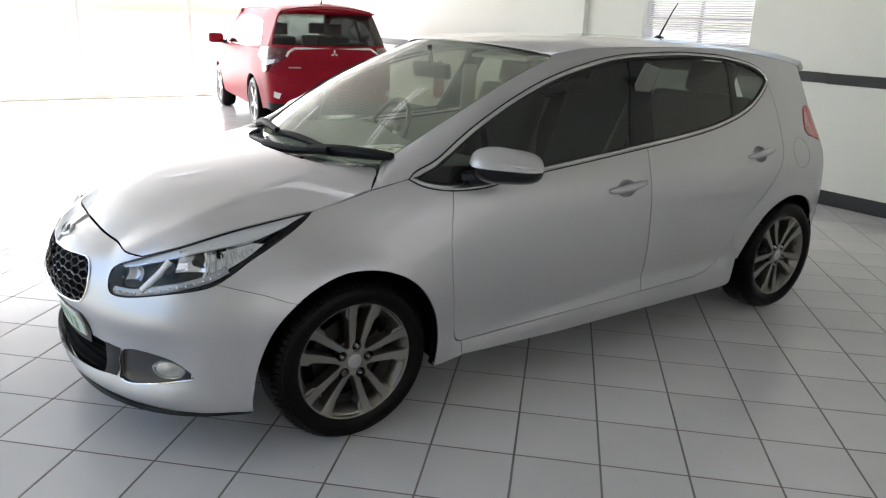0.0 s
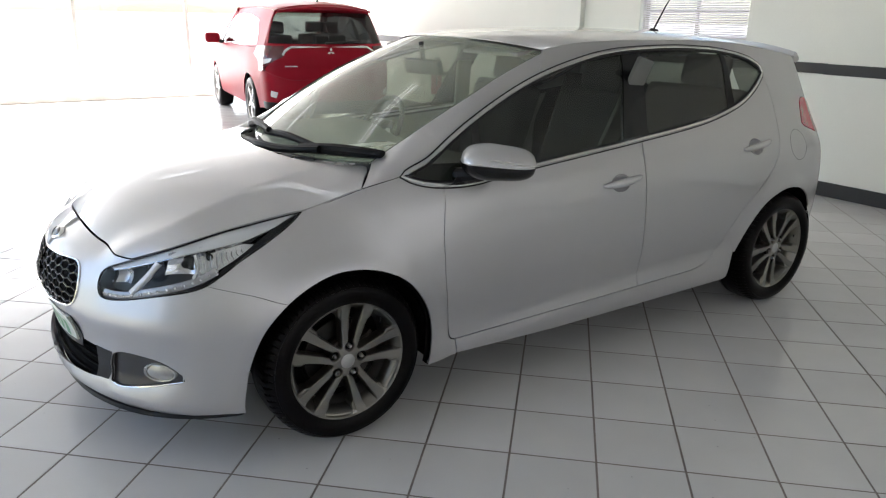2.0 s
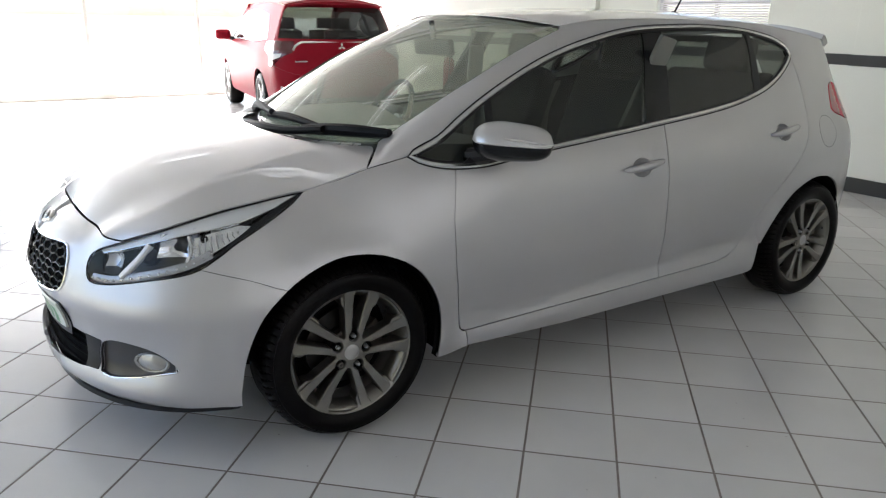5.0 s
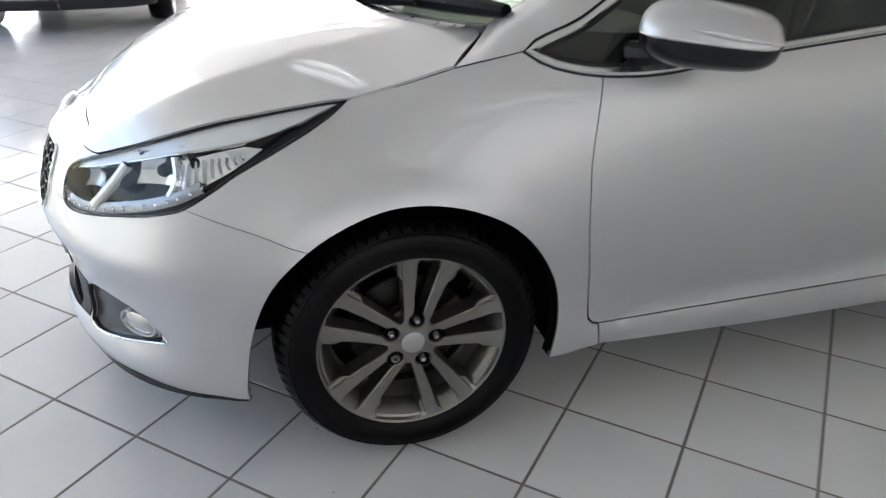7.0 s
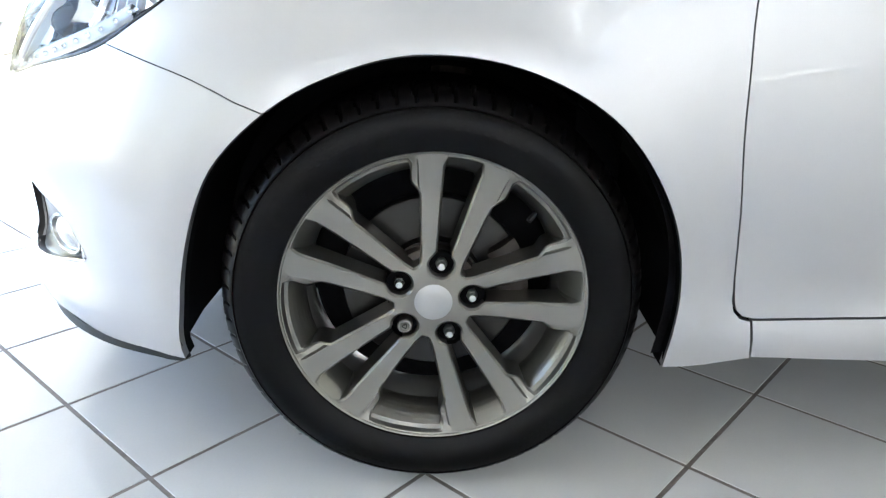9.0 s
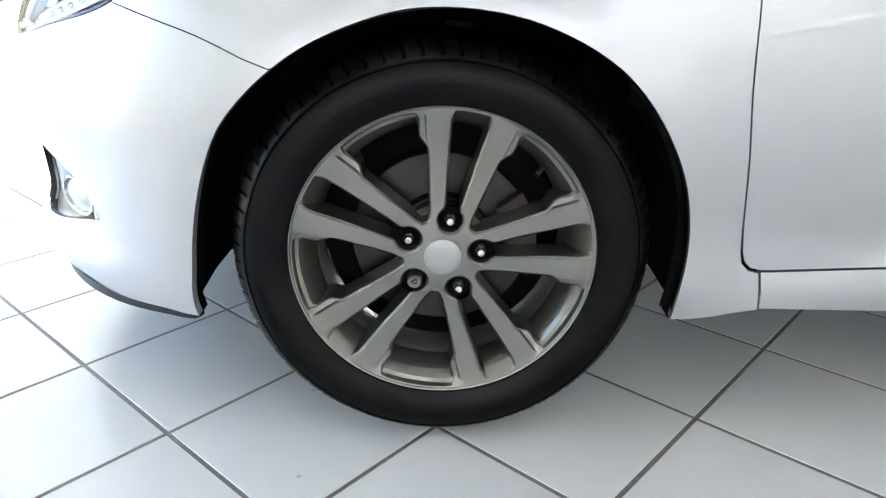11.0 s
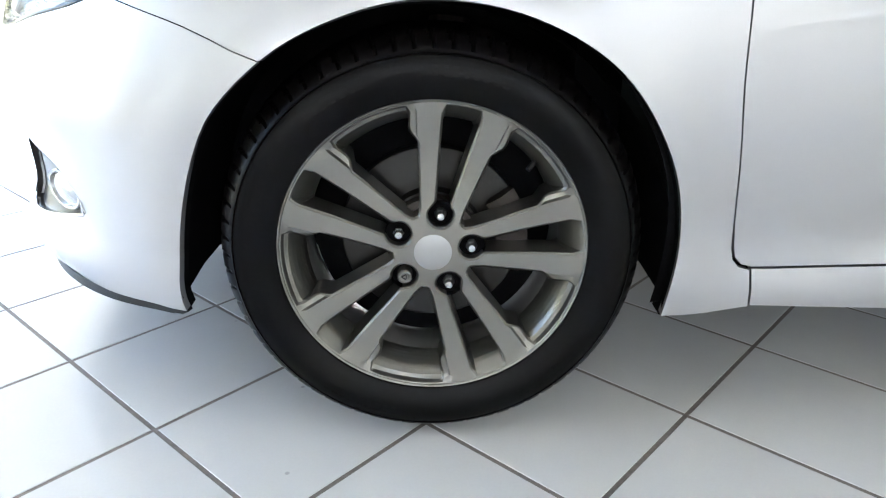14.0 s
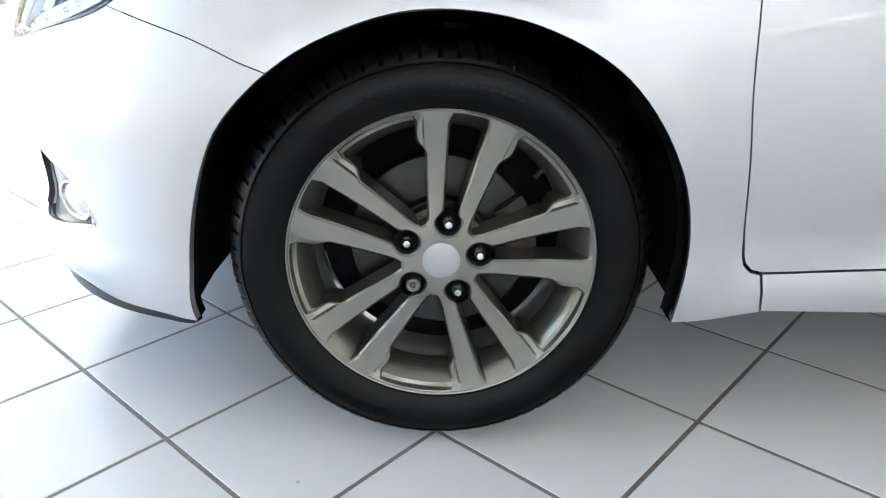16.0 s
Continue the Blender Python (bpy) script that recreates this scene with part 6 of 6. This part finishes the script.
    part("roof", Geo().grid(top, [k / 16 for k in range(17)], [-1 + 2 * k / 16 for k in range(17)], True), paint, root, smooth=60, solid=0.02)
    part("spoiler", Geo().grid(lambda a, k: (4.26 + 0.09 * a - 0.03 * k * k, 0.60 * k, 1.604 - 0.055 * k * k - 0.035 * a), [0, 0.3, 0.6, 1], [-1 + 2 * j / 12 for j in range(13)], True), paint, root, smooth=60, solid=0.03)
    part("brake_light", Geo().box(4.345, 4.356, -0.16, 0.16, 1.556, 1.568, 0.003), M_REDLENS, root, smooth=0)
    part("aerial", Geo().tube([(3.9, 0, 1.63), (4.0, 0, 1.66), (4.03, 0, 1.705)], [0.02, 0.016, 0.006], 6), M_TRIM, root)
    part("rear_wiper", Geo().tube([(4.525, -0.05, 1.150), (4.515, 0.2, 1.170), (4.505, 0.42, 1.175)], [0.016, 0.01, 0.008], 6), M_TRIM, root)
    part("windscreen", Geo().grid(lambda v, k: (1.12 + 0.16 * k * k + (1.0 - 0.13 * k * k) * v, (0.74 - 0.10 * v) * k, 1.06 + 0.0 * k + 0.535 * v - 0.055 * abs(k) ** 2.4 * v - 0.02 * k * k), [j / 8 for j in range(9)], [-1 + 2 * j / 12 for j in range(13)]), M_SCREEN, root, smooth=60)
    for sg in (-1, 1):
        part("front_pillar", Geo().tube([(1.22, sg * 0.80, 1.03), (1.62, sg * 0.735, 1.26), (2.17, sg * 0.655, 1.545)], [0.05, 0.04, 0.045], 8), paint, root)

    def hood2(a, k):
        x0 = 0.10 + 0.30 * k * k
        x = x0 + (1.16 + 0.10 * k * k - x0) * a
        ye = 0.80 - 0.10 * (1 - a)
        return (x, ye * k, 0.955 + 0.11 * a ** 0.8 + 0.035 * (1 - k * k) - 0.01 * k * k)

    part("bonnet", Geo().grid(hood2, [j / 14 for j in range(15)], [-1 + 2 * j / 16 for j in range(17)], True), paint, root, smooth=60, solid=0.02)
    # nose furniture
    two("headlamp", sheet(suv_skin, head_lamp, step=0.05, lift=-0.002), M_REFLECT, "clear headlamp")
    two("grille", sheet(suv_skin, front_hole, step=0.05, lift=0.004), M_GLOSSBLACK, "black front grille", joined=True)
    for z in (0.66, 0.74, 0.82):
        two("grille_bar", band(suv_skin, [(-0.449, z), (-0.3, z), (-0.15, z)], 0.02, 0.014, closed=False), M_CHROME, joined=True)
    two("fog_frame", band(suv_skin, curve([(0.02, 0.74), (-0.03, 0.62), (0.0, 0.50), (0.10, 0.435), (0.26, 0.42)], 0.04), 0.05, 0.016, closed=False), M_CHROME, "bold chrome fog lamp frame")
    two("fog_field", sheet(suv_skin, [(0.02, 0.50), (0.12, 0.455), (0.30, 0.45), (0.30, 0.60), (0.06, 0.66)], step=0.05, lift=0.003), M_GLOSSBLACK)
    g = Geo().lathe([(0.0, -0.01), (0.035, -0.006), (0.042, 0.01)], 20)
    c = Vector(suv_skin(0.16, 0.52))
    n = Vector((math.sin(radians(35)), math.cos(radians(35)), 0))
    two("fog_lamp", g.moved(Matrix.Translation(c - n * 0.004) @ (-n).to_track_quat("-Y", "Z").to_matrix().to_4x4()), M_REFLECT)
    two("bumper_strip", band(suv_skin, [(-0.449, 0.335), (-0.2, 0.335), (0.0, 0.340), (0.14, 0.35)], 0.03, 0.012, closed=False), M_DULLCHROME, "dull metal strip under the bumper", joined=True)
    two("skirt", sheet(suv_skin, [(-0.449, 0.22), (0.35, 0.22), (0.52, 0.288), (-0.449, 0.298)], step=0.06, lift=-0.01), M_TRIM, joined=True)
    # mirrors
    for sg in (-1, 1):
        mir = part("door_mirror", Geo().box(-0.10, 0.08, -0.11, 0.11, -0.075, 0.075, 0.045).moved(pose(1.62, sg * 1.00, 1.13, 0, 0, sg * 12)), paint, root, smooth=60)
        part("mirror_arm", Geo().tube([(1.66, sg * 0.84, 1.06), (1.63, sg * 0.92, 1.09)], 0.03, 8), M_TRIM, mir)
    # wheels
    for cx in (0.95, 3.62):
        for sg in (-1, 1):
            base = new("wheel")
            base.parent = root
            base.matrix_basis = pose(cx, sg * 0.865, 0.342, 0, 0, 0 if sg < 0 else 180)
            tyre = part("tyre", Geo().lathe([(0.235, 0.0), (0.25, -0.012), (0.29, -0.018), (0.325, -0.004), (0.340, 0.03), (0.342, 0.10), (0.340, 0.17), (0.32, 0.205), (0.24, 0.20)], 56, flip=True), M_RUBBER, base, smooth=45)
            rim = part("rim", Geo().lathe([(0.240, 0.004), (0.236, -0.010), (0.226, -0.006), (0.215, 0.03), (0.20, 0.12), (0.0, 0.12)], 56, flip=True), M_ALLOYIN, base, smooth=40)
            for q in range(5):
                sp = Geo().box(0.04, 0.228, -0.024, 0.024, -0.012, 0.02, 0.006)
                sp.v = [(v[0], v[2] + 0.01, v[1]) for v in sp.v]
                part("spoke", sp.moved(pose(0, 0, 0, 0, 72 * q + 18, 0)), M_CHROME if paint is M_RED else M_ALLOY, rim)
            part("hub", Geo().lathe([(0.0, -0.006), (0.05, -0.004), (0.062, 0.02)], 28), M_DULLCHROME, rim)
            part("liner", Geo().lathe([(0.392, 0.01), (0.392, 0.25), (0.0, 0.26)], 36, radians(-10), radians(190)), M_LINER, base)
    part("underbody", Geo().box(0.35, 4.45, -0.72, 0.72, 0.24, 0.40, 0.03), M_LINER, root)
    part("cabin", Geo().box(1.5, 4.15, -0.66, 0.66, 0.42, 1.0, 0.05), M_SEAT, root)
    for sx in (2.35, 3.15):
        for sy in (-0.40, 0.40):
            part("seat", Geo().box(sx, sx + 0.14, sy - 0.24, sy + 0.24, 0.9, 1.22, 0.04).box(sx + 0.03, sx + 0.12, sy - 0.13, sy + 0.13, 1.24, 1.40, 0.035), M_SEAT, root, smooth=60)
    return root


suv("red_suv", "glossy red sports utility car parked facing the shop front", M_RED, pose(3.80, 10.35, 0, 0, 0, -98))
suv("dark_suv", "black sports utility car with bold chrome fog lamp frames", M_DARKPAINT, pose(-1.70, 4.70, 0, 0, 0, 90))

# red fire extinguisher hung low on the wall
ext = thing("fire_extinguisher", "red fire extinguisher with black hose on the wall", "extinguisher", pose(5.30, 6.6, 0.35))
part("cylinder", Geo().lathe([(0.0, 0.0), (0.075, 0.004), (0.085, 0.02), (0.085, 0.42), (0.07, 0.48), (0.03, 0.51), (0.0, 0.512)], 28).moved(pose(0, 0, 0, 90, 0, 0)), M_REDLENS, ext)
part("valve", Geo().box(-0.02, 0.02, -0.06, 0.03, 0.50, 0.56, 0.006), M_TRIM, ext)
part("hose", Geo().tube([(0, -0.05, 0.53), (-0.05, -0.10, 0.45), (-0.06, -0.10, 0.25), (-0.05, -0.08, 0.12)], 0.012, 8), M_TRIM, ext)
part("bracket", Geo().box(0.08, 0.20, -0.03, 0.03, 0.28, 0.34, 0.003), M_TRIM, ext)


# ---- floor tiles, laid at an angle to the walls ----
TILE, TILE_TURN, TILE_X, TILE_Y = 0.3117, radians(-43.36), -0.0096, -0.836
JOINT = 0.0076
h, b, d = (TILE - JOINT) / 2, 0.0009, 0.0012
floor_ob = bpy.data.objects["floor"]
tile_v = [(-h, -h, -d), (h, -h, -d), (h, h, -d), (-h, h, -d), (-h, -h, -b), (h, -h, -b), (h, h, -b), (-h, h, -b), (-h + b, -h + b, 0), (h - b, -h + b, 0), (h - b, h - b, 0), (-h + b, h - b, 0)]
tile_f = [(0, 1, 5, 4), (1, 2, 6, 5), (2, 3, 7, 6), (3, 0, 4, 7), (4, 5, 9, 8), (5, 6, 10, 9), (6, 7, 11, 10), (7, 4, 8, 11), (8, 9, 10, 11)]
tile_me = bpy.data.meshes.new("tile")
tile_me.from_pydata(tile_v, [], tile_f)
tile_me.materials.append(M_TILE)
rest = Geo()
ax, ay = (math.cos(TILE_TURN), math.sin(TILE_TURN)), (-math.sin(TILE_TURN), math.cos(TILE_TURN))
spots = []
for i in range(-60, 61):
    for j in range(-60, 61):
        x = TILE_X + TILE * ((i + 0.5) * ax[0] + (j + 0.5) * ay[0])
        y = TILE_Y + TILE * ((i + 0.5) * ax[1] + (j + 0.5) * ay[1])
        if X0 - 0.1 < x < X1 - 0.0 and Y0 - 0.1 < y < Y1 - 0.05:
            spots.append((x, y))
rt = random.Random(3)
near = sorted(spots, key=lambda p: ((p[0] - 0.5) / 1.5) ** 2 + (p[1] + 1.15) ** 2)[:300]
near_set = set(near)
for x, y in spots:
    tilt = (rt.gauss(0, 0.0009), rt.gauss(0, 0.0009))
    inside_room = X0 + 0.2 < x < X1 - 0.22 and Y0 + 0.2 < y < Y1 - 0.22
    if (x, y) in near_set:
        ob = new("tile", tile_me)
        ob.parent = floor_ob
        ob.location = (x, y, rt.uniform(-0.0003, 0.0001))
        ob.rotation_euler = (tilt[0], tilt[1], TILE_TURN)
    else:
        m = Matrix.Translation((x, y, rt.uniform(-0.0003, 0.0001))) @ Euler((tilt[0], tilt[1], TILE_TURN)).to_matrix().to_4x4()
        vs = [m @ Vector(p) for p in tile_v]
        vs = [(min(max(p.x, X0), X1), min(max(p.y, Y0), Y1), p.z) for p in vs]
        rest.add(vs, tile_f)
far_tiles = part("far_tiles", rest, M_TILE, floor_ob, smooth=0)
far_tiles["kind"] = "stuff"
